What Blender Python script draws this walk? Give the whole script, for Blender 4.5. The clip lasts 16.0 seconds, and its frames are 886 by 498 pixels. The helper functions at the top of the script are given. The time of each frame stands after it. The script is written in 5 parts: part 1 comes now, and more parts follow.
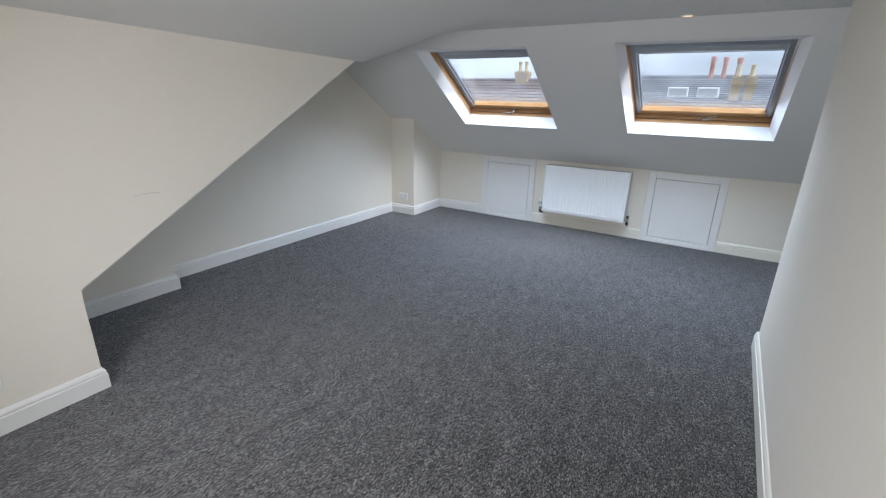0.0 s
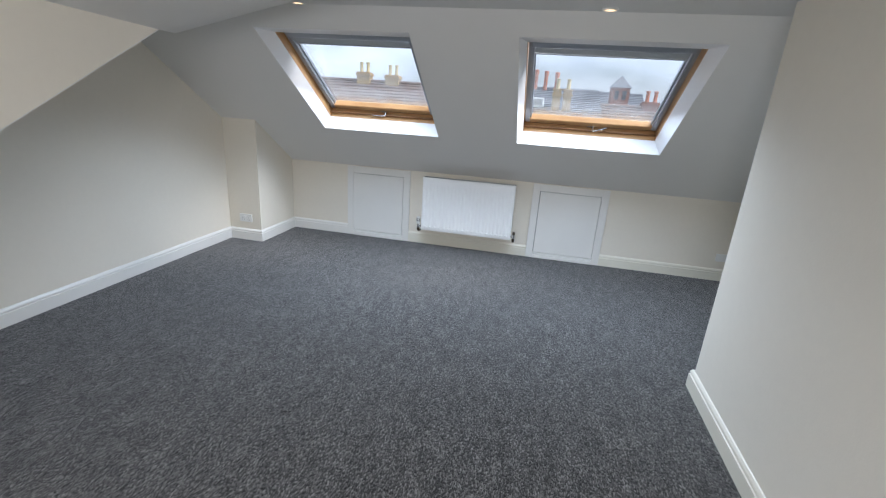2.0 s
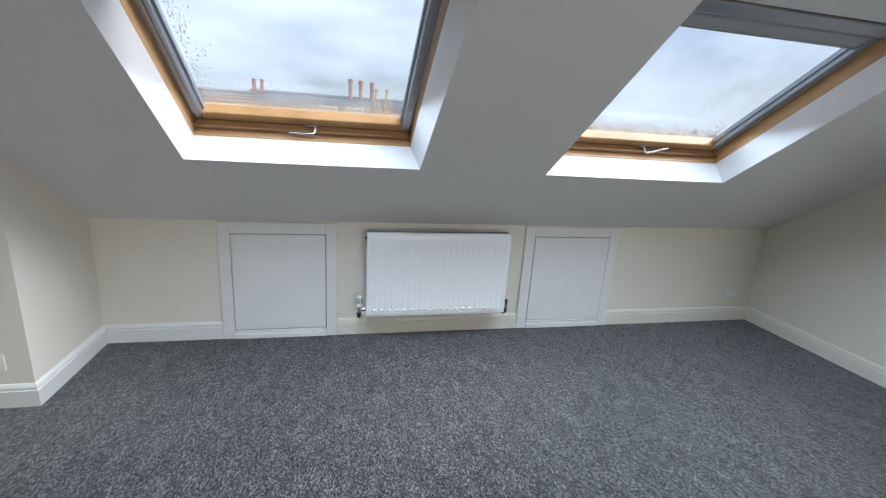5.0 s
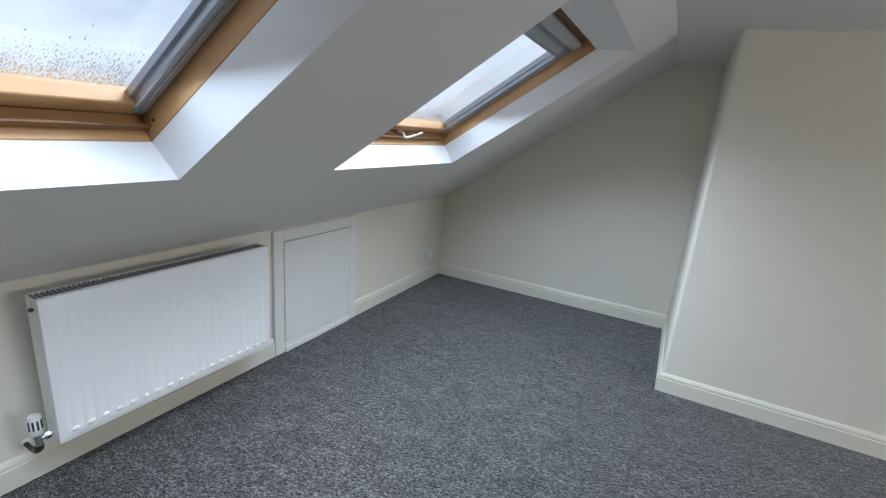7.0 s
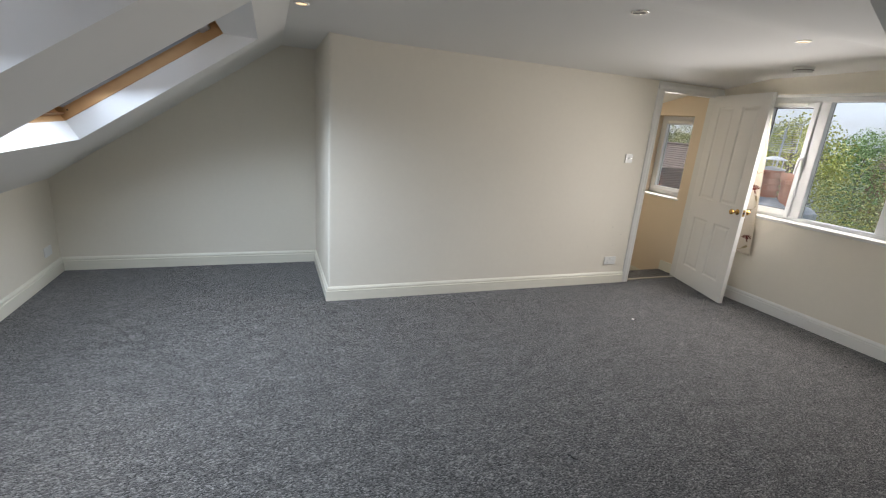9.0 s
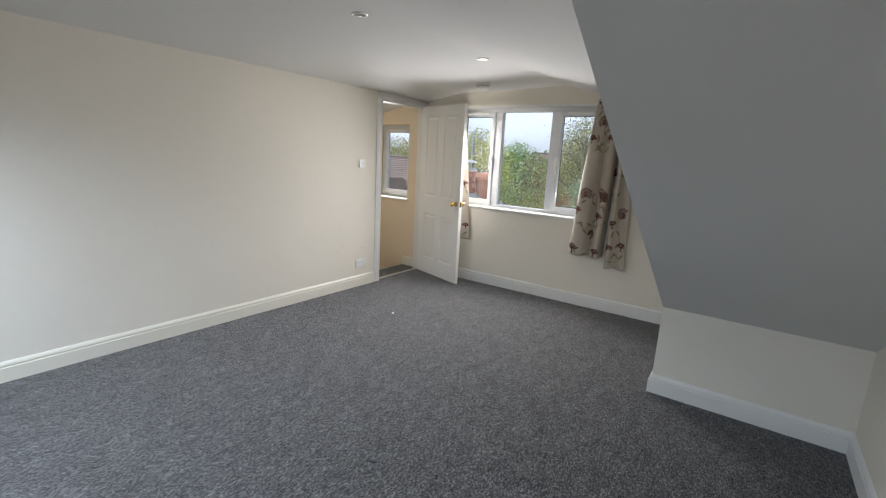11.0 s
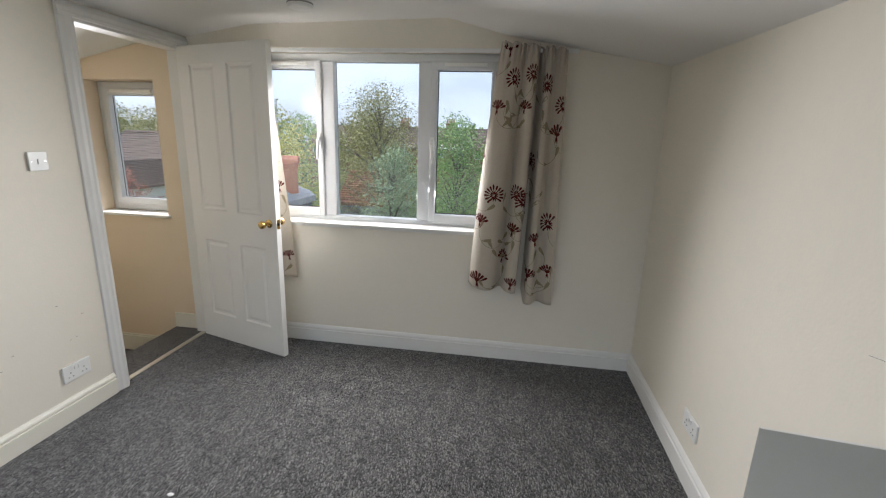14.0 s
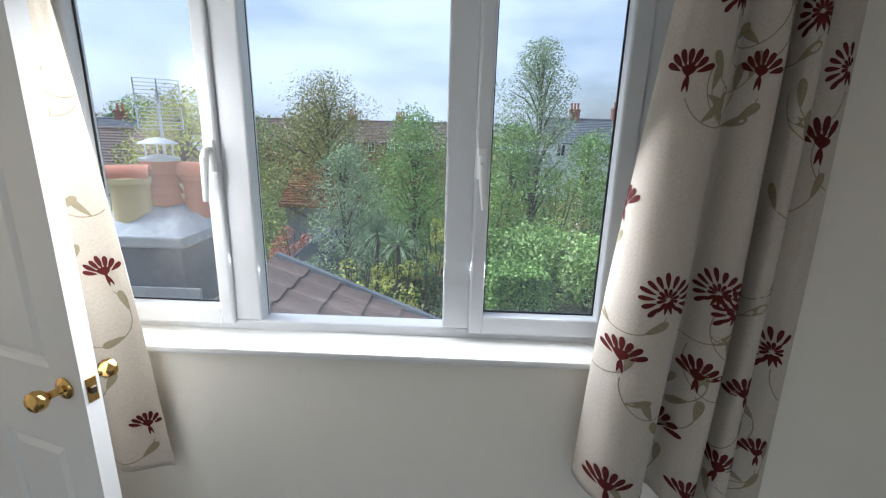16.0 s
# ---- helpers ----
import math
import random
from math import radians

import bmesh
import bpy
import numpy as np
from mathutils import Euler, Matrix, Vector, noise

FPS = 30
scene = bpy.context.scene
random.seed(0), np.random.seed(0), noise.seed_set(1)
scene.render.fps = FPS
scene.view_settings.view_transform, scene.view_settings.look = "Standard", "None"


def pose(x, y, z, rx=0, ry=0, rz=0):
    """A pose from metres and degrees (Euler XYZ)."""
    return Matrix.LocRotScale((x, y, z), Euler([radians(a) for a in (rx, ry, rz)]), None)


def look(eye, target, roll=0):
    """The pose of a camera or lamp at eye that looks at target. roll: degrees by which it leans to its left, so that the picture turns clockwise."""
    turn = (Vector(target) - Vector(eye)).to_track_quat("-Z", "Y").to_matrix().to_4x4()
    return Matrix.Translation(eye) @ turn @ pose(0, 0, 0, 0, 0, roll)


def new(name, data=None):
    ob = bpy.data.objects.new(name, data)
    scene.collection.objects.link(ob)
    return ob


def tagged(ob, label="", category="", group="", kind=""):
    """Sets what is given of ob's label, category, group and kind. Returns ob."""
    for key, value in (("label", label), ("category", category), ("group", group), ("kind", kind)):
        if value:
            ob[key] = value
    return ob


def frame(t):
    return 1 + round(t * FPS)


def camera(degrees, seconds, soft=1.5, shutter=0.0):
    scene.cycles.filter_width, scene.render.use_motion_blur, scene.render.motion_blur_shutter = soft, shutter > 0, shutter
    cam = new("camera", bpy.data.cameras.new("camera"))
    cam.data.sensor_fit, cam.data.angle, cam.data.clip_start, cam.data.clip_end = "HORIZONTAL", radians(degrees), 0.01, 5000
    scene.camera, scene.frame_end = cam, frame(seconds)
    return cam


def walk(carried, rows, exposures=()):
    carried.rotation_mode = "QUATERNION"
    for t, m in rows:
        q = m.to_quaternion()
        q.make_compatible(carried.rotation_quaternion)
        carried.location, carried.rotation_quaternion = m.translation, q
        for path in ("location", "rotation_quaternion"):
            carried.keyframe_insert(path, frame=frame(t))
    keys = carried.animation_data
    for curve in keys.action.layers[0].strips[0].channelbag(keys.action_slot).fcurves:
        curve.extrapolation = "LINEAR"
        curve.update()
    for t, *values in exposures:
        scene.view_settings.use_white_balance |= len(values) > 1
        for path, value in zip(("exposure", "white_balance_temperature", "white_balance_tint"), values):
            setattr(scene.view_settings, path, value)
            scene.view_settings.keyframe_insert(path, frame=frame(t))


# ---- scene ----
cam = camera(89.8, 16.0, soft=1.2)
PATH = [
    (0, (-0.391, -3.313, 1.546), (-1.383, -1.702, 0.898), 1.3),
    (0.5, (-0.425, -3.249, 1.502), (-1.208, -1.526, 0.852), 2.3),
    (1, (-0.56, -3.081, 1.489), (-1.199, -1.3, 0.84), 3.5),
    (1.5, (-0.77, -2.849, 1.509), (-1.278, -1.021, 0.876), 4.1),
    (2, (-1.032, -2.577, 1.524), (-1.406, -0.71, 0.91), 3.9),
    (2.5, (-1.248, -2.298, 1.512), (-1.52, -0.411, 0.91), 3.4),
    (3, (-1.476, -1.964, 1.553), (-1.717, -0.07, 0.959), 1.6),
    (5.5, (-2.534, -0.523, 1.441), (-1.822, 1.283, 0.959), 4.7),
    (6, (-2.643, -0.258, 1.444), (-1.623, 1.392, 0.956), 5.5),
    (6.5, (-2.732, -0.034, 1.449), (-1.32, 1.29, 0.946), 5.9),
    (7, (-2.847, 0.17, 1.468), (-1.122, 1.035, 0.945), 4.9),
    (7.5, (-2.987, 0.216, 1.463), (-1.111, 0.631, 0.908), 3.7),
    (8, (-3.221, 0.17, 1.462), (-1.304, 0.176, 0.892), 3.8),
    (8.5, (-3.371, 0.325, 1.457), (-1.486, -0.045, 0.902), 4.5),
    (9, (-3.551, 0.44, 1.522), (-1.764, -0.273, 0.973), 4.5),
    (9.5, (-3.511, 0.706, 1.42), (-1.92, -0.407, 0.944), 4.4),
    (10, (-3.556, 0.69, 1.448), (-2.174, -0.683, 0.997), 3.8),
    (12.5, (-2.759, -0.139, 1.379), (-2.065, -1.972, 0.977), 2.2),
    (13, (-2.499, -0.36, 1.452), (-2.06, -2.253, 0.98), 2.0),
    (13.5, (-2.338, -0.723, 1.48), (-1.973, -2.627, 0.989), 1.9),
    (14, (-2.159, -1.099, 1.473), (-1.88, -3.019, 0.988), 1.8),
    (14.5, (-2.017, -1.572, 1.493), (-1.808, -3.5, 1.003), 2.3),
    (15, (-1.831, -1.994, 1.482), (-1.688, -3.928, 0.992), 2.6),
    (15.5, (-1.661, -2.392, 1.495), (-1.567, -4.326, 0.993), 2.0),
    (16, (-1.574, -2.774, 1.512), (-1.514, -4.708, 1.004), 1.5),
]
EXPOSURES = [(0, 0.36, 5700, 13), (3, 0.42, 5900, 13), (6.0, 0.2, 5900, 11), (7.5, 0.22, 5900, 12), (8.5, 0.22, 6250, 14), (9.5, 0.44, 6150, 13), (10, 0.46, 6000, 13), (12.5, 0.55, 5950, 13), (14.5, 0.38, 5900, 12), (15.5, 0.46, 5700, 11), (16, 0.36, 5500, 11)]
walk(cam, [(t, look(eye, target, roll)) for t, eye, target, roll in PATH], EXPOSURES)

# ---- light ----
world = bpy.data.worlds.new("sky")
scene.world = world
world.use_nodes = True
wt = world.node_tree
wt.nodes.clear()
w_out = wt.nodes.new("ShaderNodeOutputWorld")
w_bg = wt.nodes.new("ShaderNodeBackground")
w_sky = wt.nodes.new("ShaderNodeTexSky")
w_sky.sky_type, w_sky.sun_disc = "NISHITA", False
w_sky.sun_elevation, w_sky.sun_rotation = radians(52), radians(100)
w_sky.air_density, w_sky.dust_density = 1.0, 3.0
w_co = wt.nodes.new("ShaderNodeTexCoord")
w_map = wt.nodes.new("ShaderNodeMapping")
w_map.inputs["Scale"].default_value = (1.0, 1.0, 3.0)
w_noise = wt.nodes.new("ShaderNodeTexNoise")
w_noise.inputs["Scale"].default_value, w_noise.inputs["Detail"].default_value = 2.2, 6.0
w_ramp = wt.nodes.new("ShaderNodeValToRGB")
w_ramp.color_ramp.elements[0].position, w_ramp.color_ramp.elements[0].color = 0.36, (0.25, 0.25, 0.25, 1)
w_ramp.color_ramp.elements[1].position, w_ramp.color_ramp.elements[1].color = 0.62, (0.95, 0.95, 0.95, 1)
w_mix = wt.nodes.new("ShaderNodeMixRGB")
w_mix.inputs[2].default_value = (8.0, 8.6, 9.6, 1)
SKY = 0.106
w_bg.inputs["Strength"].default_value = SKY
wt.links.new(w_co.outputs["Generated"], w_map.inputs["Vector"])
wt.links.new(w_map.outputs["Vector"], w_noise.inputs["Vector"])
wt.links.new(w_noise.outputs["Fac"], w_ramp.inputs["Fac"])
wt.links.new(w_ramp.outputs["Color"], w_mix.inputs[0])
wt.links.new(w_sky.outputs["Color"], w_mix.inputs[1])
wt.links.new(w_mix.outputs["Color"], w_bg.inputs["Color"])
wt.links.new(w_bg.outputs["Background"], w_out.inputs["Surface"])

sun = new("sun", bpy.data.lights.new("sun", "SUN"))
sun.data.energy, sun.data.angle, sun.data.color = 4.2, radians(40), (1.0, 0.96, 0.9)
sun.matrix_world = look((0, 0, 30), (-23, 4, 0))


def window_lamp(name, eye, target, w, h, watts, color, spread):
    d = bpy.data.lights.new(name, "AREA")
    d.shape, d.size, d.size_y, d.energy, d.color = "RECTANGLE", w, h, watts, color
    d.spread = radians(spread)
    ob = new(name, d)
    ob.matrix_world = look(eye, target)
    return ob


# the sky's light through each opening
window_lamp("daylight_skylight", (-2.545, 1.083, 1.637), (-2.545, 0.833, 0.668), 0.94, 0.74, 20, (0.75, 0.88, 1.0), 145)
window_lamp("daylight_skylight", (-0.657, 1.083, 1.637), (-0.657, 0.833, 0.668), 1.0, 0.74, 21, (0.75, 0.88, 1.0), 145)
window_lamp("daylight_rear_window", (-1.20, -3.93, 1.42), (-1.20, -3, 1.02), 1.5, 0.74, 34, (1.0, 0.95, 0.88), 140)
window_lamp("daylight_landing_window", (0.56, -3.93, 1.33), (0.56, -3, 1.1), 0.45, 0.85, 11, (1.0, 0.96, 0.9), 150)

# ---- materials ----


def material(name, color, rough=0.6, metal=0.0, grain=0.0, grain_scale=60.0, stain=0.0, stain_scale=2.0, bump=0.0, bump_scale=120.0, spec=0.5, color2=None, object_random=0.0, sheen=0.0):
    """A painted, wooden, stone or metal surface with a fine grain, broad stains and a fine relief."""
    m = bpy.data.materials.new(name)
    m.use_nodes = True
    nt = m.node_tree
    b = nt.nodes["Principled BSDF"]
    b.inputs["Roughness"].default_value, b.inputs["Metallic"].default_value = rough, metal
    b.inputs["Specular IOR Level"].default_value = spec
    b.inputs["Sheen Weight"].default_value = sheen
    co = nt.nodes.new("ShaderNodeTexCoord")
    last = None
    base = nt.nodes.new("ShaderNodeRGB")
    base.outputs[0].default_value = (*color, 1)
    last = base.outputs[0]
    c2 = color2 or tuple(c * 0.55 for c in color)

    def mixed(fac_out, to, amount):
        nonlocal last
        mx = nt.nodes.new("ShaderNodeMixRGB")
        ml = nt.nodes.new("ShaderNodeMath")
        ml.operation, ml.inputs[1].default_value = "MULTIPLY", amount
        nt.links.new(fac_out, ml.inputs[0])
        nt.links.new(ml.outputs[0], mx.inputs[0])
        nt.links.new(last, mx.inputs[1])
        mx.inputs[2].default_value = (*to, 1)
        last = mx.outputs[0]

    def noise_out(scale, detail, lo, hi):
        n = nt.nodes.new("ShaderNodeTexNoise")
        n.inputs["Scale"].default_value, n.inputs["Detail"].default_value = scale, detail
        nt.links.new(co.outputs["Object"], n.inputs["Vector"])
        r = nt.nodes.new("ShaderNodeMapRange")
        r.inputs[1].default_value, r.inputs[2].default_value = lo, hi
        nt.links.new(n.outputs["Fac"], r.inputs[0])
        return r.outputs[0]

    if stain:
        mixed(noise_out(stain_scale, 6, 0.42, 0.72), c2, stain)
    if grain:
        mixed(noise_out(grain_scale, 4, 0.35, 0.7), c2, grain)
    if object_random:
        oi = nt.nodes.new("ShaderNodeObjectInfo")
        mixed(oi.outputs["Random"], c2, object_random)
    nt.links.new(last, b.inputs["Base Color"])
    if bump:
        n = nt.nodes.new("ShaderNodeTexNoise")
        n.inputs["Scale"].default_value, n.inputs["Detail"].default_value = bump_scale, 5
        nt.links.new(co.outputs["Object"], n.inputs["Vector"])
        bp = nt.nodes.new("ShaderNodeBump")
        bp.inputs["Strength"].default_value, bp.inputs["Distance"].default_value = bump, 0.004
        nt.links.new(n.outputs["Fac"], bp.inputs["Height"])
        nt.links.new(bp.outputs[0], b.inputs["Normal"])
    return m


def carpet_material():
    m = bpy.data.materials.new("grey twist carpet")
    m.use_nodes = True
    nt = m.node_tree
    b = nt.nodes["Principled BSDF"]
    b.inputs["Roughness"].default_value = 0.95
    b.inputs["Specular IOR Level"].default_value = 0.1
    b.inputs["Sheen Weight"].default_value = 0.32
    b.inputs["Sheen Roughness"].default_value = 0.45
    co = nt.nodes.new("ShaderNodeTexCoord")
    mp = nt.nodes.new("ShaderNodeMapping")
    mp.inputs["Scale"].default_value = (1.0, 0.42, 1.0)
    mp.inputs["Rotation"].default_value = (0, 0, 0.5)
    nt.links.new(co.outputs["Object"], mp.inputs["Vector"])
    tuft = nt.nodes.new("ShaderNodeTexVoronoi")
    tuft.inputs["Scale"].default_value = 240
    nt.links.new(mp.outputs["Vector"], tuft.inputs["Vector"])
    sep = nt.nodes.new("ShaderNodeSeparateColor")
    nt.links.new(tuft.outputs["Color"], sep.inputs[0])
    ramp = nt.nodes.new("ShaderNodeValToRGB")
    e = ramp.color_ramp.elements
    e[0].position, e[0].color = 0.0, (0.010, 0.010, 0.0105, 1)
    e[1].position, e[1].color = 1.0, (0.218, 0.211, 0.201, 1)
    x = e.new(0.45)
    x.color = (0.051, 0.0492, 0.0472, 1)
    x = e.new(0.75)
    x.color = (0.106, 0.102, 0.097, 1)
    nt.links.new(sep.outputs[0], ramp.inputs["Fac"])
    big = nt.nodes.new("ShaderNodeTexNoise")
    big.inputs["Scale"].default_value, big.inputs["Detail"].default_value = 14, 5
    nt.links.new(mp.outputs["Vector"], big.inputs["Vector"])
    rng = nt.nodes.new("ShaderNodeMapRange")
    rng.inputs[1].default_value, rng.inputs[2].default_value = 0.3, 0.7
    rng.inputs[3].default_value, rng.inputs[4].default_value = 0.72, 1.25
    nt.links.new(big.outputs["Fac"], rng.inputs[0])
    mul = nt.nodes.new("ShaderNodeMixRGB")
    mul.blend_type, mul.inputs[0].default_value = "MULTIPLY", 1.0
    nt.links.new(ramp.outputs["Color"], mul.inputs[1])
    nt.links.new(rng.outputs[0], mul.inputs[2])
    nt.links.new(mul.outputs[0], b.inputs["Base Color"])
    clump = nt.nodes.new("ShaderNodeTexNoise")
    clump.inputs["Scale"].default_value, clump.inputs["Detail"].default_value = 90, 3
    nt.links.new(mp.outputs["Vector"], clump.inputs["Vector"])
    add = nt.nodes.new("ShaderNodeMath")
    add.operation = "SUBTRACT"
    nt.links.new(clump.outputs["Fac"], add.inputs[0])
    nt.links.new(tuft.outputs["Distance"], add.inputs[1])
    bp = nt.nodes.new("ShaderNodeBump")
    bp.inputs["Strength"].default_value, bp.inputs["Distance"].default_value = 0.7, 0.006
    nt.links.new(add.outputs[0], bp.inputs["Height"])
    nt.links.new(bp.outputs[0], b.inputs["Normal"])
    return m


def glass_material(name, film=0.0, film_scale=2.5):
    """Thin window glass: clear with a Fresnel gloss, under a thin uneven film of dirt and mist, whose added haze also
    lightens the dark view outside.
    """
    m = bpy.data.materials.new(name)
    m.use_nodes = True
    nt = m.node_tree
    nt.nodes.clear()
    out = nt.nodes.new("ShaderNodeOutputMaterial")
    tr = nt.nodes.new("ShaderNodeBsdfTransparent")
    tr.inputs["Color"].default_value = (0.96, 0.98, 0.98, 1)
    gl = nt.nodes.new("ShaderNodeBsdfGlossy")
    gl.inputs["Roughness"].default_value = 0.02
    lw = nt.nodes.new("ShaderNodeLayerWeight")
    lw.inputs["Blend"].default_value = 0.5
    pw = nt.nodes.new("ShaderNodeMath")
    pw.operation, pw.inputs[1].default_value = "POWER", 4.0
    fr = nt.nodes.new("ShaderNodeMath")
    fr.operation, fr.inputs[1].default_value, fr.inputs[2].default_value = "MULTIPLY_ADD", 0.6, 0.025
    nt.links.new(lw.outputs["Facing"], pw.inputs[0])
    nt.links.new(pw.outputs[0], fr.inputs[0])
    mx = nt.nodes.new("ShaderNodeMixShader")
    nt.links.new(fr.outputs[0], mx.inputs[0])
    nt.links.new(tr.outputs[0], mx.inputs[1])
    nt.links.new(gl.outputs[0], mx.inputs[2])
    last = mx.outputs[0]
    if film:
        co = nt.nodes.new("ShaderNodeTexCoord")
        ns = nt.nodes.new("ShaderNodeTexNoise")
        ns.inputs["Scale"].default_value, ns.inputs["Detail"].default_value = film_scale, 5.0
        nt.links.new(co.outputs["Object"], ns.inputs["Vector"])
        rg = nt.nodes.new("ShaderNodeMapRange")
        rg.inputs[1].default_value, rg.inputs[2].default_value = 0.35, 0.75
        rg.inputs[3].default_value, rg.inputs[4].default_value = film * 0.6, film * 2.2
        nt.links.new(ns.outputs["Fac"], rg.inputs[0])
        mist = nt.nodes.new("ShaderNodeBsdfTranslucent")
        mist.inputs["Color"].default_value = (0.9, 0.93, 0.95, 1)
        m2 = nt.nodes.new("ShaderNodeMixShader")
        nt.links.new(rg.outputs[0], m2.inputs[0])
        nt.links.new(last, m2.inputs[1])
        nt.links.new(mist.outputs[0], m2.inputs[2])
        last = m2.outputs[0]
    nt.links.new(last, out.inputs["Surface"])
    return m


M_WALL = material("cream wall paint", (0.825, 0.775, 0.67), 0.75, stain=0.05, stain_scale=1.3, grain=0.03, grain_scale=25, bump=0.12, bump_scale=90, spec=0.3)
M_CEIL = material("white ceiling paint", (0.80, 0.79, 0.76), 0.85, stain=0.04, stain_scale=1.0, bump=0.10, bump_scale=80, spec=0.2)
M_GLOSS = material("white gloss paint", (0.82, 0.81, 0.77), 0.32, stain=0.05, stain_scale=4, bump=0.03, bump_scale=40)
M_CREAMGLOSS = material("ivory skirting paint", (0.82, 0.79, 0.68), 0.38, stain=0.05, stain_scale=4, bump=0.03, bump_scale=40)
M_LINING = material("white lining paint", (0.85, 0.85, 0.85), 0.6, stain=0.03, bump=0.05)
M_PLASTIC = material("white plastic", (0.83, 0.83, 0.80), 0.3, stain=0.02)
M_UPVC = material("white window plastic", (0.68, 0.69, 0.70), 0.28, stain=0.03, stain_scale=5)
M_GASKET = material("black gasket", (0.02, 0.02, 0.022), 0.6)
M_RAD = material("white radiator enamel", (0.84, 0.84, 0.82), 0.3, stain=0.02)
M_GRILLE = material("grey radiator grille", (0.30, 0.30, 0.30), 0.5, metal=0.2)
M_DARK = material("dark void", (0.02, 0.02, 0.02), 0.8)
M_PINE = material("varnished pine", (0.60, 0.37, 0.17), 0.35, grain=0.35, grain_scale=9, stain=0.35, stain_scale=3, color2=(0.40, 0.19, 0.07), bump=0.06, bump_scale=60)
M_PINEDARK = material("darker pine edge", (0.30, 0.16, 0.07), 0.5, grain=0.4, grain_scale=12, stain=0.4)
M_ALU = material("grey anodised aluminium", (0.45, 0.48, 0.52), 0.35, metal=0.7, stain=0.08)
M_BLIND = material("pale grey blind fabric", (0.40, 0.43, 0.45), 0.8, grain=0.1, grain_scale=200)
M_CHROME = material("brushed chrome", (0.72, 0.72, 0.72), 0.22, metal=1.0)
M_BRASS = material("polished brass", (0.72, 0.47, 0.16), 0.16, metal=1.0, stain=0.25, stain_scale=30)
M_BRONZE = material("dark brass fitting", (0.08, 0.06, 0.04), 0.4, metal=0.6)
M_CARPET = carpet_material()
M_GLASS = glass_material("window glass", 0.02)
M_ROOFGLASS = glass_material("wet roof window glass", 0.045, 5.0)
M_LANDING = material("peach landing paint", (0.82, 0.69, 0.52), 0.75, stain=0.05, bump=0.1, bump_scale=90)
M_STRIP = material("aluminium threshold", (0.62, 0.60, 0.52), 0.3, metal=0.9)
M_GREYMARK = material("scuff mark", (0.30, 0.29, 0.27), 0.8)

# ---- mesh helpers ----


def mesh_ob(name, bm, mat, parent=None, label="", smooth=False):
    me = bpy.data.meshes.new(name)
    bmesh.ops.recalc_face_normals(bm, faces=bm.faces)
    bm.to_mesh(me)
    bm.free()
    for m in (mat if isinstance(mat, (list, tuple)) else [mat]):
        me.materials.append(m)
    if smooth:
        me.polygons.foreach_set("use_smooth", [True] * len(me.polygons))
        me.set_sharp_from_angle(angle=radians(40))
    ob = new(name, me)
    if parent is not None:
        ob.parent = parent
    if label:
        ob["label"] = label
    return ob


def part(name, bm, mat, parent, label="", smooth=False):
    return mesh_ob(name, bm, mat, parent, label, smooth)


def box(bm, x0, y0, z0, x1, y1, z1, m=None, mat=0):
    x0, x1, y0, y1, z0, z1 = min(x0, x1), max(x0, x1), min(y0, y1), max(y0, y1), min(z0, z1), max(z0, z1)
    cs = [(x, y, z) for z in (z0, z1) for y in (y0, y1) for x in (x0, x1)]
    vs = [bm.verts.new(m @ Vector(c) if m else c) for c in cs]
    for f in ((0, 2, 3, 1), (4, 5, 7, 6), (0, 1, 5, 4), (2, 6, 7, 3), (0, 4, 6, 2), (1, 3, 7, 5)):
        bm.faces.new([vs[i] for i in f]).material_index = mat
    return vs


def bevel(bm, width, segments=2):
    bmesh.ops.bevel(bm, geom=list(bm.edges), offset=width, segments=segments, affect="EDGES", profile=0.5, clamp_overlap=True)
    return bm


def boxes(*dims, bev=0.0):
    bm = bmesh.new()
    for d in dims:
        box(bm, *d)
    if bev:
        bevel(bm, bev)
    return bm


def prism(bm, pts, fn, a, b):
    """A closed outline pts of (u, v), swept from a to b; fn(u, v, w) gives the place."""
    lo = [bm.verts.new(fn(u, v, a)) for u, v in pts]
    hi = [bm.verts.new(fn(u, v, b)) for u, v in pts]
    bm.faces.new(lo)
    bm.faces.new(list(reversed(hi)))
    n = len(pts)
    for i in range(n):
        bm.faces.new((lo[i], hi[i], hi[(i + 1) % n], lo[(i + 1) % n]))
    return bm


def tube(bm, path, radius, seg=10, caps=True):
    """A round bar along a path of points; radius may be one number or one for each point."""
    path = [Vector(p) for p in path]
    rings = []
    side = None
    for i, p in enumerate(path):
        d = (path[min(i + 1, len(path) - 1)] - path[max(i - 1, 0)]).normalized()
        if side is None:
            side = d.orthogonal().normalized()
        side = (side - d * side.dot(d)).normalized()
        up = d.cross(side)
        r = radius[i] if isinstance(radius, (list, tuple)) else radius
        rings.append([bm.verts.new(p + (side * math.cos(a) + up * math.sin(a)) * r) for a in [2 * math.pi * k / seg for k in range(seg)]])
    for a, b in zip(rings, rings[1:]):
        for k in range(seg):
            bm.faces.new((a[k], a[(k + 1) % seg], b[(k + 1) % seg], b[k]))
    if caps:
        bm.faces.new(list(reversed(rings[0])))
        bm.faces.new(rings[-1])
    return bm


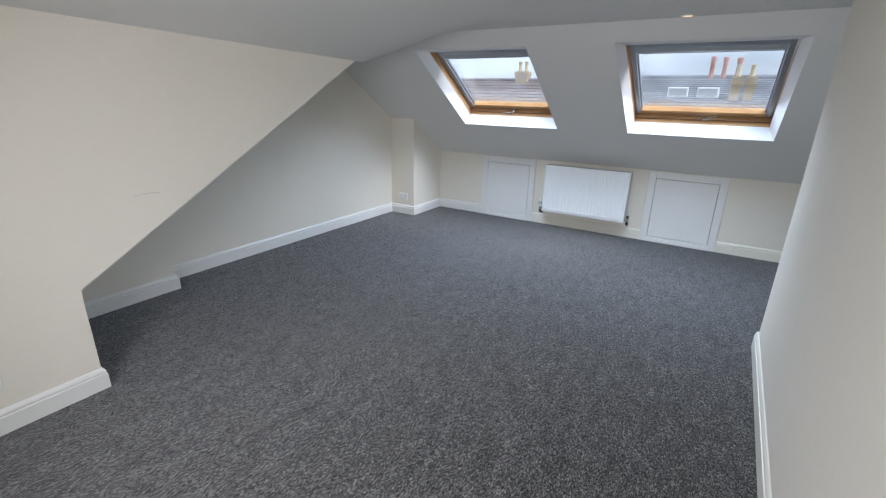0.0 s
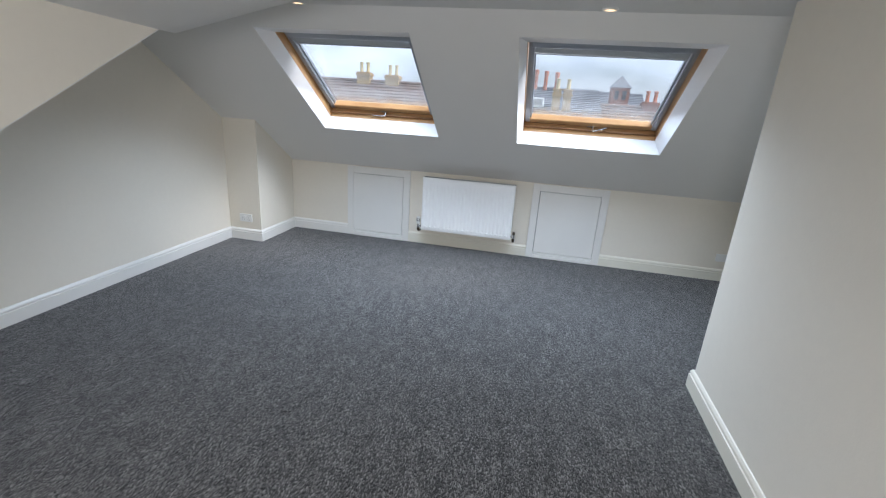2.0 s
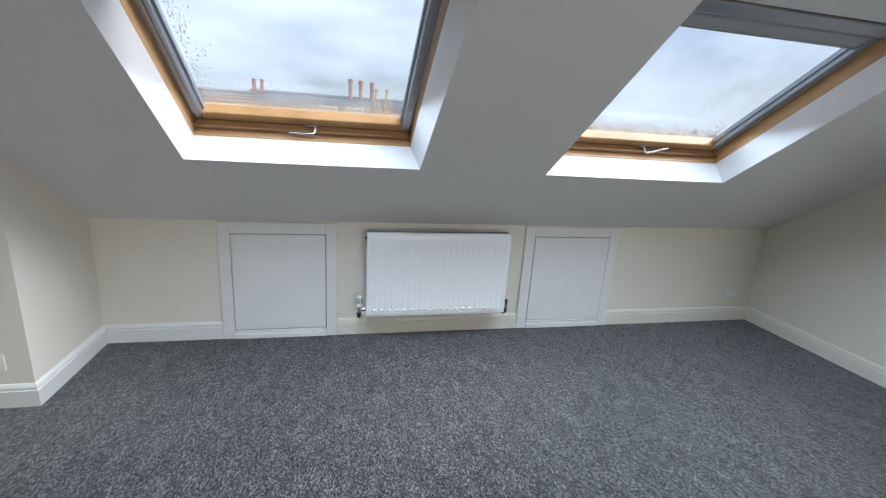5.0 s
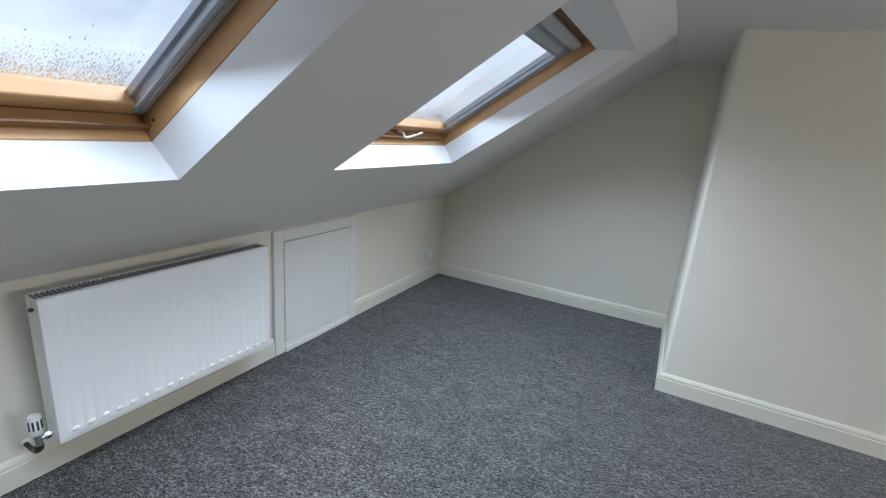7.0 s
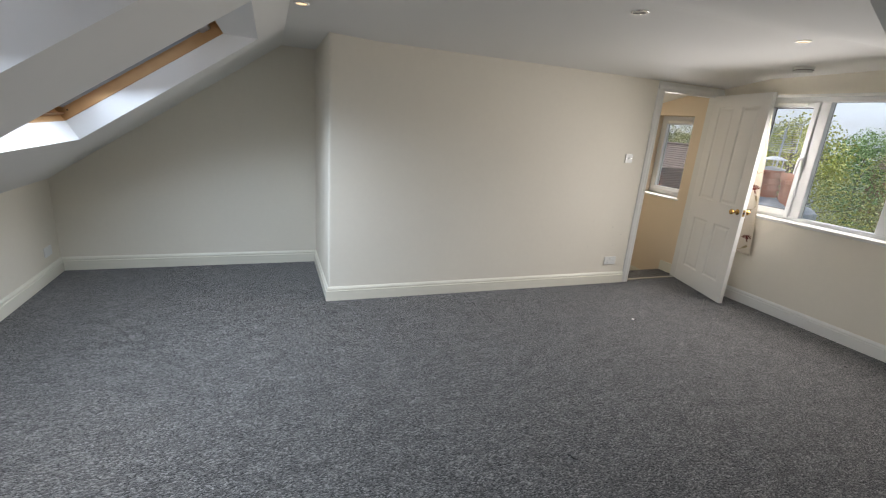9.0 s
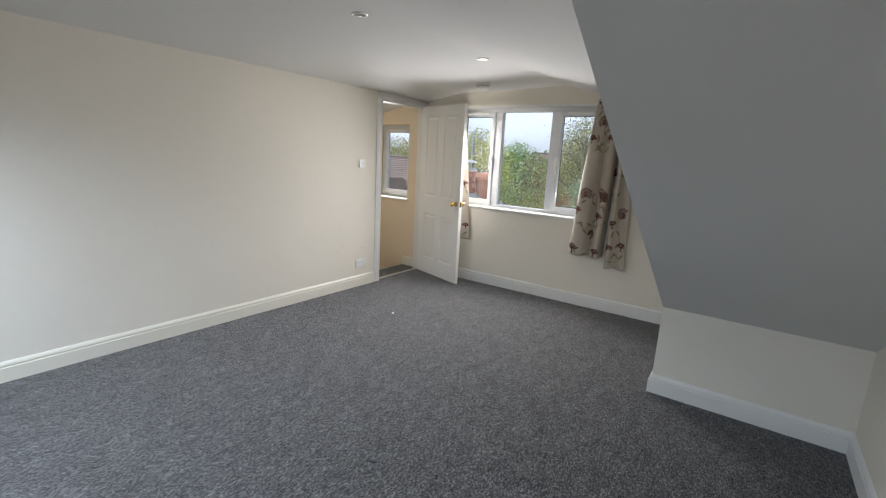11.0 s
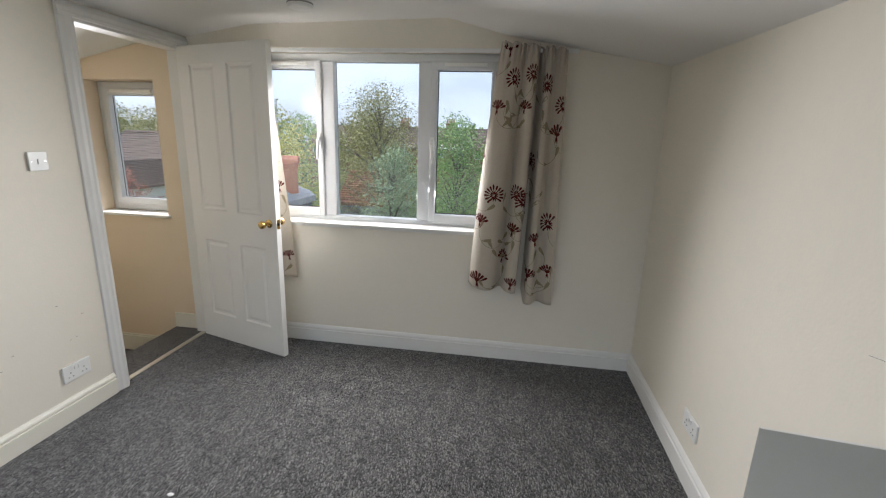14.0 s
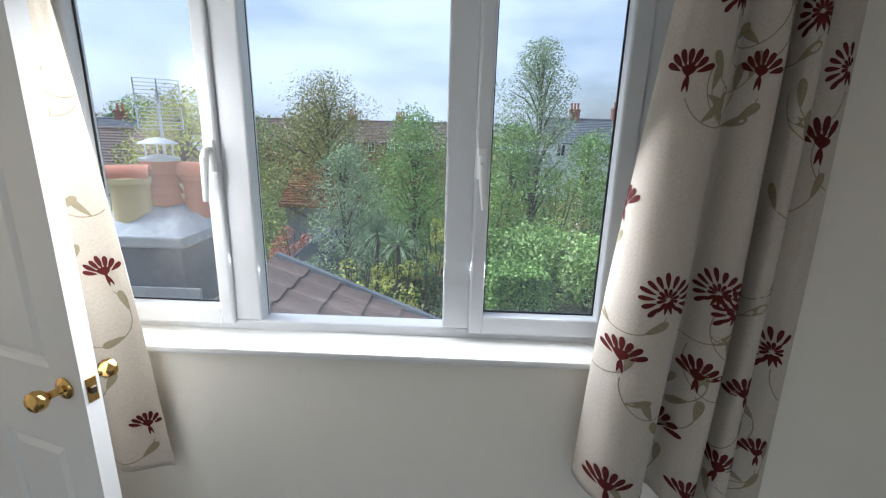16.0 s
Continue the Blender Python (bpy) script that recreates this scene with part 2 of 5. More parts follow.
def lathe(bm, profile, seg=20, m=None):
    """A turned shape round z from (radius, height) pairs."""
    rings = []
    for r, z in profile:
        ring = []
        for k in range(seg):
            a = 2 * math.pi * k / seg
            v = Vector((max(r, 0.0004) * math.cos(a), max(r, 0.0004) * math.sin(a), z))
            ring.append(bm.verts.new(m @ v if m else v))
        rings.append(ring)
    for a, b in zip(rings, rings[1:]):
        for k in range(seg):
            bm.faces.new((a[k], a[(k + 1) % seg], b[(k + 1) % seg], b[k]))
    bm.faces.new(list(reversed(rings[0])))
    bm.faces.new(rings[-1])
    return bm


def empty(name, label, category, m=None, group="", kind=""):
    ob = tagged(new(name), label, category, group, kind)
    if m:
        ob.matrix_world = m
    return ob


def structure(name, bm, mat, label="", category="", smooth=False):
    return tagged(mesh_ob(name, bm, mat, None, "", smooth), label, category, "", "structure")


# ---- plan ----
XG, XR = -4.23, 1.118            # gable walls
YF, YW = 2.195, -3.955            # front knee wall, rear window wall
XC, YK, ZK = -3.025, -2.527, 0.575  # dormer cheek, rear knee wall
G_F = 0.675                      # front slope, fall for each metre
T_F = math.atan(G_F)
Y_S, Z_S = 1.563, 1.241           # lower edge of the roof windows
Y_P, X_P = 0.02, 0.025           # corner of the partition
G_R = 0.585                      # rear slope, rise for each metre
Y_PIL, X_PIL = 1.525, -3.855      # pillar
Z_STRIP = 2.08
Y_FTOP = Y_S - (Z_STRIP - Z_S) / G_F
Y_RTOP = YK + (Z_STRIP - ZK) / G_R


def z_front(y):
    return Z_S - G_F * (y - Y_S)


def z_rear(y):
    return ZK + G_R * (y - YK)


REAR_LINE = [(-3.06, 1.90), (-2.10, 2.065), (-1.73, 2.165), (-0.45, 2.135), (0.0, 2.06), (0.2, 2.05)]
FRONT_LINE = [(-3.06, 1.79), (-2.10, 2.02), (-1.73, 2.11), (-0.45, 2.10), (0.0, 2.06), (0.2, 2.06)]


def along(line, x):
    x = min(line[-1][0], max(line[0][0], x))
    for (xa, za), (xb, zb) in zip(line, line[1:]):
        if x <= xb:
            return za + (zb - za) * (x - xa) / (xb - xa)
    return line[-1][1]


def z_ceiling(x, y):
    fade = min(1.0, max(0.0, (Y_RTOP - y) / 0.36))
    f = min(1.0, max(0.0, (-0.4 - y) / 3.57))
    return Z_STRIP + fade * (along(FRONT_LINE, x) * (1 - f) + along(REAR_LINE, x) * f - Z_STRIP)


# floors
structure("floor", boxes((XG - 0.1, YW - 0.07, -0.25, 0.1, YF + 0.1, 0.0), (0.1, -0.1, -0.25, XR + 0.1, YF + 0.1, 0.0), (0.1, YW - 0.07, -0.25, 0.312, -2.9, 0.0)), M_CARPET,
          "dark grey flecked twist pile carpet", "carpet")
structure("landing_floor", boxes((0.312, YW - 0.07, -0.5, XR + 0.1, -2.6, -0.24)), M_CARPET, "dark grey carpet on a lower stair", "carpet")

# front knee wall, gables, pillar, projections
structure("wall_front", boxes((XG, YF, 0, XR, YF + 0.1, 1.0)), M_WALL, "low cream painted wall under the front slope", "wall")
bm = bmesh.new()
prism(bm, [(YK - 0.3, -0.1), (YF + 0.2, -0.1), (YF + 0.2, z_front(YF + 0.2) + 0.1), (Y_FTOP, 2.25), (Y_RTOP, 2.25), (YK - 0.3, z_rear(YK - 0.3) + 0.1)], lambda u, v, w: (w, u, v), XG, XG - 0.12)
structure("wall_gable_west", bm, M_WALL, "cream painted gable wall", "wall")
bm = bmesh.new()
prism(bm, [(-0.1, -0.5), (YF + 0.2, -0.5), (YF + 0.2, 1.0), (Y_FTOP, 2.25), (-0.1, 2.25)], lambda u, v, w: (w, u, v), XR, XR + 0.12)
structure("wall_gable_east", bm, M_WALL, "cream painted gable wall of the recess", "wall")
bm = bmesh.new()
prism(bm, [(Y_PIL, 0), (YF - 0.001, 0), (YF - 0.001, z_front(YF) + 0.02), (Y_PIL, z_front(Y_PIL) + 0.02)], lambda u, v, w: (w, u, v), XG + 0.002, X_PIL)
structure("wall_pillar", bm, M_WALL, "cream boxed-in corner pillar under the slope", "wall")
bm = bmesh.new()
prism(bm, [(YK, 0), (-1.60, 0), (-1.60, z_rear(-1.60) + 0.02), (YK, ZK + 0.02)], lambda u, v, w: (w, u, v), XG + 0.002, -4.01)
structure("wall_breast", bm, M_WALL, "cream chimney breast stub under the slope", "wall")
# dormer cheek and rear knee wall
bm = bmesh.new()
prism(bm, [(YW, 0), (YK, 0), (YK, ZK + 0.005), (-0.42, z_rear(-0.42) + 0.005), (-0.42, 2.2), (YW, 2.2)], lambda u, v, w: (w, u, v), XC, XC - 0.1)
structure("wall_cheek", bm, M_WALL, "cream dormer cheek wall with a slanting lower edge", "wall")
structure("wall_knee", boxes((XG, YK - 0.1, 0, XC - 0.1, YK, ZK + 0.03)), M_WALL, "low cream knee wall", "wall")

# partition with its return
DOOR_Y0, DOOR_Y1, DOOR_H = -3.155, -3.912, 1.99
R_C = 0.022
bm = bmesh.new()
arc = [(X_P + R_C - R_C * math.cos(k * math.pi / 12), Y_P - R_C + R_C * math.sin(k * math.pi / 12)) for k in range(7)]
prism(bm, [(0, DOOR_Y0)] + arc + [(XR, Y_P), (XR, -0.1), (0.1, -0.1), (0.1, DOOR_Y0)], lambda u, v, w: (u, v, w), 0, 2.2)
structure("wall_partition", bm, M_WALL, "cream painted partition wall with a rounded corner", "wall", smooth=True)
structure("wall_over_door", boxes((0, DOOR_Y0, DOOR_H, 0.1, DOOR_Y1, 2.2), (0, DOOR_Y1, 0, 0.1, YW, 2.2)), M_WALL, "cream painted wall over the door", "wall")

# rear wall with both window openings
WX0, WX1, WZ0, WZ1 = -2.12, -0.385, 0.867, 1.985
LX0, LX1, LZ0, LZ1 = 0.277, 0.845, 0.868, 1.795
y0, y1 = YW, YW - 0.24
structure("wall_rear", boxes((XC - 0.1, y0, -0.6, WX0, y1, 2.4), (WX0, y0, -0.6, WX1, y1, WZ0), (WX0, y0, WZ1, WX1, y1, 2.4), (WX1, y0, -0.6, 0.05, y1, 2.4)), M_WALL,
          "cream painted wall round the wide window", "wall")
structure("wall_landing", boxes((0.05, y0, -0.6, LX0, y1, 2.4), (LX0, y0, -0.6, LX1, y1, LZ0), (LX0, y0, LZ1, LX1, y1, 2.4), (LX1, y0, -0.6, XR + 0.1, y1, 2.4),
                                (XR, y0, -0.6, XR + 0.1, -0.1, 2.4)), M_LANDING, "peach painted landing walls", "wall")

# ceilings
bm = bmesh.new()
nx, ny = 44, 40
xs = [XC + (0.12 - XC) * i / nx for i in range(nx + 1)]
ys = [YW - 0.05 + (Y_FTOP - YW + 0.05) * j / ny for j in range(ny + 1)]
lo = [[bm.verts.new((x, y, z_ceiling(x, y))) for x in xs] for y in ys]
hi = [[bm.verts.new((x, y, 2.5)) for x in (xs[0], xs[-1])] for y in (ys[0], ys[-1])]
for j in range(ny):
    for i in range(nx):
        bm.faces.new((lo[j][i], lo[j + 1][i], lo[j + 1][i + 1], lo[j][i + 1]))
bm.faces.new((hi[0][0], hi[0][1], hi[1][1], hi[1][0]))
structure("ceiling", bm, M_CEIL, "white plaster ceiling with a sagging dormer part", "ceiling", smooth=True)
structure("ceiling_strip", boxes((XG, Y_RTOP, Z_STRIP, XC + 0.0, Y_FTOP, Z_STRIP + 0.1), (0.12, -0.1, Z_STRIP, XR, Y_FTOP, Z_STRIP + 0.1)), M_CEIL, "narrow white ceiling strip under the ridge", "ceiling")
bm = bmesh.new()
prism(bm, [(0.02, 2.10), (XR + 0.1, 1.83), (XR + 0.1, 1.93), (0.02, 2.20)], lambda u, v, w: (u, w, v), YW + 0.002, -0.1)
structure("ceiling_landing", bm, M_CEIL, "sloping white ceiling over the landing", "ceiling")

# rear slope over the nook beside the cheek
bm = bmesh.new()
prism(bm, [(YK - 0.1, z_rear(YK - 0.1)), (Y_RTOP, Z_STRIP), (Y_RTOP, Z_STRIP + 0.1), (YK - 0.1, z_rear(YK - 0.1) + 0.1)], lambda u, v, w: (w, u, v), XG, XC - 0.001)
structure("ceiling_slope_rear", bm, M_CEIL, "white sloping ceiling of the nook", "ceiling")

# front slope with two openings, in its own axes: u across, s down the slope, n outwards
SLOPE = Matrix.Translation((0, Y_S, Z_S)) @ Matrix(((1, 0, 0, 0), (0, math.cos(T_F), math.sin(T_F), 0), (0, -math.sin(T_F), math.cos(T_F), 0), (0, 0, 0, 1)))
S_TOP, S_BOT = (Y_FTOP - Y_S) / math.cos(T_F), (YF + 0.1 - Y_S) / math.cos(T_F)
S0, S1 = -1.286, 0.0
SKYLIGHTS = [(-3.114, -1.976), (-1.254, -0.050)]
bm = bmesh.new()
for a, b, s, t in ((XG, XR, S_TOP, S0), (XG, XR, S1, S_BOT), (XG, SKYLIGHTS[0][0], S0, S1), (SKYLIGHTS[0][1], SKYLIGHTS[1][0], S0, S1), (SKYLIGHTS[1][1], XR, S0, S1)):
    box(bm, a, s, 0, b, t, 0.06, SLOPE)
structure("ceiling_slope_front", bm, M_CEIL, "white sloping ceiling holding two roof windows", "ceiling")
# unseen outer slab, added to keep skylight from leaking in round the linings
bm = bmesh.new()
for a, b, s, t in ((XG - 0.2, XR + 0.2, S_TOP - 0.3, -1.16), (XG - 0.2, XR + 0.2, 0.05, S_BOT + 0.3), (XG - 0.2, -3.12, -1.16, 0.05), (-1.98, -1.27, -1.16, 0.05), (-0.07, XR + 0.2, -1.16, 0.05)):
    box(bm, a, s, 0.17, b, t, 0.24, SLOPE)
structure("roof_front", bm, M_DARK, "unseen dark slab sealing light out above the slope", "roof")

# ---- roof windows ----


def roof_window(x0, x1, label, handle_turn):
    w = empty("window_1" if x0 < -2 else "window_2", label, "roof window", kind="structure")
    f0, f1, ft, fb = x0 + 0.042, x1 - 0.052, -1.116, -0.032
    N = 0.115
    # white lining boards from the ceiling's edge to the frame
    bm = bmesh.new()
    outer = [(x0, S1, 0.0), (x1, S1, 0.0), (x1, S0, 0.0), (x0, S0, 0.0)]
    inner = [(f0, fb, N), (f1, fb, N), (f1, ft, N), (f0, ft, N)]
    vo = [bm.verts.new(SLOPE @ Vector(p)) for p in outer]
    vi = [bm.verts.new(SLOPE @ Vector(p)) for p in inner]
    bo = [bm.verts.new(SLOPE @ Vector((p[0] + (0.03 if k in (1, 2) else -0.03), p[1] + (0.03 if k < 2 else -0.03), p[2] + 0.05))) for k, p in enumerate(outer)]
    bi = [bm.verts.new(SLOPE @ Vector((p[0] + (0.05 if k in (1, 2) else -0.05), p[1] + (0.05 if k < 2 else -0.05), p[2]))) for k, p in enumerate(inner)]
    for k in range(4):
        j = (k + 1) % 4
        bm.faces.new((vo[k], vo[j], vi[j], vi[k]))
        bm.faces.new((vo[k], bo[k], bo[j], vo[j]))
        bm.faces.new((bo[k], bi[k], bi[j], bo[j]))
        bm.faces.new((vi[k], vi[j], bi[j], bi[k]))
    part("lining", bm, M_LINING, w, "white painted window lining")

    def ring(bm, a, b, s, t, th, n0, n1):
        box(bm, a, s, n0, a + th, t, n1, SLOPE)
        box(bm, b - th, s, n0, b, t, n1, SLOPE)
        box(bm, a + th, s, n0, b - th, s + th, n1, SLOPE)
        box(bm, a + th, t - th, n0, b - th, t, n1, SLOPE)

    # pine outer frame: four members
    for nm, d in (("frame_side", (f0 - 0.035, ft - 0.04, f0, fb + 0.04)), ("frame_side", (f1, ft - 0.04, f1 + 0.035, fb + 0.04)), ("frame_head", (f0, ft - 0.04, f1, ft)), ("frame_bottom", (f0, fb, f1, fb + 0.04))):
        bm = bmesh.new()
        box(bm, d[0], d[1], N + 0.002, d[2], d[3], 0.26, SLOPE)
        part(nm, bevel(bm, 0.003, 1), M_PINE, w, "varnished pine frame member")
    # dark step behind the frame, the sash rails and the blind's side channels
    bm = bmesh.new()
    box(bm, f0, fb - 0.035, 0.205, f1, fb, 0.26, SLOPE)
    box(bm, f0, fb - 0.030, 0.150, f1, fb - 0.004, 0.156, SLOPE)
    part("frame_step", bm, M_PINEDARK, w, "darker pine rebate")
    bm = bmesh.new()
    box(bm, f0 + 0.012, fb - 0.080, 0.19, f1 - 0.012, fb - 0.028, 0.25, SLOPE)
    part("sash_bottom_rail", bevel(bm, 0.006, 2), M_PINE, w, "pale varnished pine bottom rail")
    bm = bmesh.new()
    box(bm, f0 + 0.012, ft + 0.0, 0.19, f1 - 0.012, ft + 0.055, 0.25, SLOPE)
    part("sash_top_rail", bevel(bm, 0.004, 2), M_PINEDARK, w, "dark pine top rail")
    for a, b in ((f0 + 0.006, f0 + 0.05), (f1 - 0.05, f1 - 0.006)):
        mid = (a + b) / 2
        inward = 1 if a < (f0 + f1) / 2 else -1
        bm = bmesh.new()
        box(bm, a, ft + 0.05, 0.185, b, fb - 0.04, 0.225, SLOPE)
        bevel(bm, 0.004, 1)
        ch = part("blind_channel", bm, M_ALU, w, "grey aluminium blind channel")
        bm = bmesh.new()
        box(bm, mid - 0.004, ft + 0.05, 0.179, mid + 0.004, fb - 0.045, 0.184, SLOPE)
        part("channel_lip", bm, M_ALU, ch)
        bm = bmesh.new()
        e = b if inward > 0 else a
        box(bm, e, ft + 0.05, 0.212, e + inward * 0.010, fb - 0.05, 0.235, SLOPE)
        part("sash_side", bm, M_ALU, w, "grey sash edge beside the glass")
    bm = bmesh.new()
    box(bm, f0 + 0.02, ft + 0.045, 0.165, f1 - 0.02, ft + 0.115, 0.225, SLOPE)
    bevel(bm, 0.012, 3)
    bc = part("blind_cassette", bm, M_ALU, w, "grey roller blind cassette")
    bm = bmesh.new()
    box(bm, f0 + 0.05, ft + 0.115, 0.198, f1 - 0.05, ft + 0.195, 0.202, SLOPE)
    part("blind", bm, M_BLIND, w, "rolled-up pale grey blind")
    bm = bmesh.new()
    box(bm, f0 + 0.05, ft + 0.192, 0.192, f1 - 0.05, ft + 0.206, 0.208, SLOPE)
    part("blind_bar", bevel(bm, 0.003, 1), M_ALU, w)
    # glass with its rain
    bm = bmesh.new()
    box(bm, f0 + 0.03, ft + 0.03, 0.236, f1 - 0.03, fb - 0.05, 0.240, SLOPE)
    pane = part("pane", bm, M_ROOFGLASS, w, "clear rain-spotted roof glass")
    pane.visible_shadow = False
    rnd = random.Random(7 if x0 < -2 else 11)
    bm = bmesh.new()
    for _ in range(6500):
        edge = rnd.random()
        if edge < 0.9:
            u, s = rnd.uniform(f0 + 0.07, f1 - 0.07), fb - 0.084 - abs(rnd.gauss(0, 0.06))
        else:
            u, s = f0 + 0.07 + abs(rnd.gauss(0, 0.04)), rnd.uniform(ft + 0.25, fb - 0.09)
        if s < ft + 0.22:
            continue
        r = rnd.uniform(0.0006, 0.0019)
        ln = r * rnd.choice((1, 1, 1.6, 2.5, 4.5))
        c = Vector((u, s, 0.2415))
        top = bm.verts.new(SLOPE @ (c + Vector((0, 0, r * 0.7))))
        rim = [bm.verts.new(SLOPE @ (c + Vector((r * math.cos(k * math.pi / 3), ln * math.sin(k * math.pi / 3), 0)))) for k in range(6)]
        for k in range(6):
            bm.faces.new((top, rim[k], rim[(k + 1) % 6]))
    drops = part("rain_drops", bm, M_WATER, w, "rain drops on the outside of the glass", smooth=True)
    drops.visible_shadow = False
    drops["kind"] = "stuff"
    # handle
    cx = (f0 + f1) / 2 + 0.02
    s_h = fb - 0.030
    h = part("handle_plate", bevel(boxes((-0.034, -0.011, -0.006, 0.034, 0.011, 0.006)), 0.004, 2), M_CHROME, w, "brushed chrome handle")
    h.matrix_local = SLOPE @ Matrix.Translation((cx, s_h, 0.184))
    bm = bmesh.new()
    tube(bm, [(0.018, 0, -0.004), (0.018, 0, -0.032), (0.008, 0.002, -0.042), (-0.02, 0.004, -0.044), (-0.105, 0.006, -0.040)], [0.009, 0.009, 0.008, 0.0065, 0.006], 10)
    bmesh.ops.rotate(bm, verts=bm.verts, cent=(0.018, 0, 0), matrix=Matrix.Rotation(handle_turn, 3, "Z"))
    part("lever", bm, M_CHROME, h, smooth=True)
    for sx in (f0, f1):
        b = part("screw_hole", lathe(bmesh.new(), [(0.005, -0.001), (0.005, 0.001)], 10), M_DARK, w)
        b.matrix_local = SLOPE @ Matrix.Translation((sx, fb - 0.05, 0.16)) @ Matrix.Rotation(radians(90), 4, "Y")
    return w


M_WATER = glass_material("rain water")
wn = M_WATER.node_tree
wn.nodes.clear()
wo = wn.nodes.new("ShaderNodeOutputMaterial")
wb = wn.nodes.new("ShaderNodeBsdfGlass")
wb.inputs["IOR"].default_value, wb.inputs["Roughness"].default_value = 1.33, 0.0
wn.links.new(wb.outputs[0], wo.inputs["Surface"])

roof_window(*SKYLIGHTS[0], "pine-framed roof window with rain on the glass", 0.0)
roof_window(*SKYLIGHTS[1], "pine-framed roof window with its handle part open", 2.65)

# ---- skirting boards ----
SKIRT = [(0.0, 0.0), (0.018, 0.0), (0.018, 0.086), (0.011, 0.0885), (0.011, 0.094), (0.015, 0.098), (0.013, 0.107), (0.006, 0.118), (0.0, 0.122)]


def skirting(path, mat, label="ivory painted moulded skirting board"):
    """A moulded board along a path of floor points, with its face to the left of the way."""
    bm = bmesh.new()
    pts = [Vector((*p, 0)) for p in path]
    rings = []
    for i, p in enumerate(pts):
        d0 = (pts[i] - pts[i - 1]).normalized() if i else None
        d1 = (pts[i + 1] - pts[i]).normalized() if i < len(pts) - 1 else None
        d0, d1 = d0 or d1, d1 or d0
        n0, n1 = Vector((-d0.y, d0.x, 0)), Vector((-d1.y, d1.x, 0))
        n = (n0 + n1).normalized()
        n /= max(0.3, n.dot(n0))
        rings.append([bm.verts.new(p + n * u + Vector((0, 0, v))) for u, v in SKIRT])
    for a, b in zip(rings, rings[1:]):
        for k in range(len(SKIRT)):
            j = (k + 1) % len(SKIRT)
            bm.faces.new((a[k], b[k], b[j], a[j]))
    bm.faces.new(rings[0])
    bm.faces.new(list(reversed(rings[-1])))
    return structure("baseboard", bm, mat, label, "skirting board")


H1, H2 = (-3.152, -2.407), (-1.06, -0.289)   # hatch frames' outer edges
skirting([(XR, YF), (H2[1], YF)], M_CREAMGLOSS)
skirting([(H2[0], YF), (H1[1], YF)], M_CREAMGLOSS)
skirting([(H1[0], YF), (X_PIL, YF), (X_PIL, Y_PIL), (XG, Y_PIL), (XG, -1.60), (-4.01, -1.60), (-4.01, YK), (XC, YK), (XC, YW), (-0.02, YW)], M_GLOSS, "white painted moulded skirting board")
skirting([(0, -3.078), (X_P, Y_P), (XR, Y_P), (XR, YF)], M_CREAMGLOSS)

# ---- hatches in the front wall ----


def hatch(x0, x1, catch_side, label):
    h = empty("cupboard_hatch", label, "hatch", pose(0, YF, 0), group="eaves hatches")
    zt = 0.808
    b = 0.075
    for d in ((x0, -0.024, 0.0, x0 + b, 0.0, zt), (x1 - b, -0.024, 0.0, x1, 0.0, zt), (x0 + b, -0.024, zt - b, x1 - b, 0.0, zt)):
        part("architrave", bevel(boxes(d), 0.004, 2), M_GLOSS, h, "ivory painted frame")
    part("bottom_rail", bevel(boxes((x0 + b, -0.034, 0.0, x1 - b, 0.0, 0.038)), 0.006, 2), M_GLOSS, h, "white painted moulded bottom rail")
    part("bottom_bead", bevel(boxes((x0 + b, -0.026, 0.038, x1 - b, 0.0, 0.062)), 0.006, 2), M_GLOSS, h)
    part("shadow_gap", boxes((x0 + b + 0.0005, -0.006, 0.063, x1 - b - 0.0005, -0.001, zt - b - 0.0005)), M_DARK, h, "dark gap round the door")
    door = part("door", bevel(boxes((x0 + b + 0.004, -0.026, 0.067, x1 - b - 0.004, -0.007, zt - b - 0.004)), 0.002, 1), M_GLOSS, h, "plain white painted hatch door")
    cx = x1 - b - 0.07 if catch_side > 0 else x0 + b + 0.045
    c = part("catch", lathe(bmesh.new(), [(0.016, 0), (0.016, 0.002), (0.013, 0.003)], 18), M_PLASTIC, door, "painted-over round catch")
    c.matrix_local = pose(cx, -0.026, zt - b - 0.06, 90)
    return h


hatch(*H1, 1, "white painted eaves hatch in a low wall beside the radiator")
hatch(*H2, -1, "white painted eaves hatch in a low wall near the corner")

# ---- radiator ----


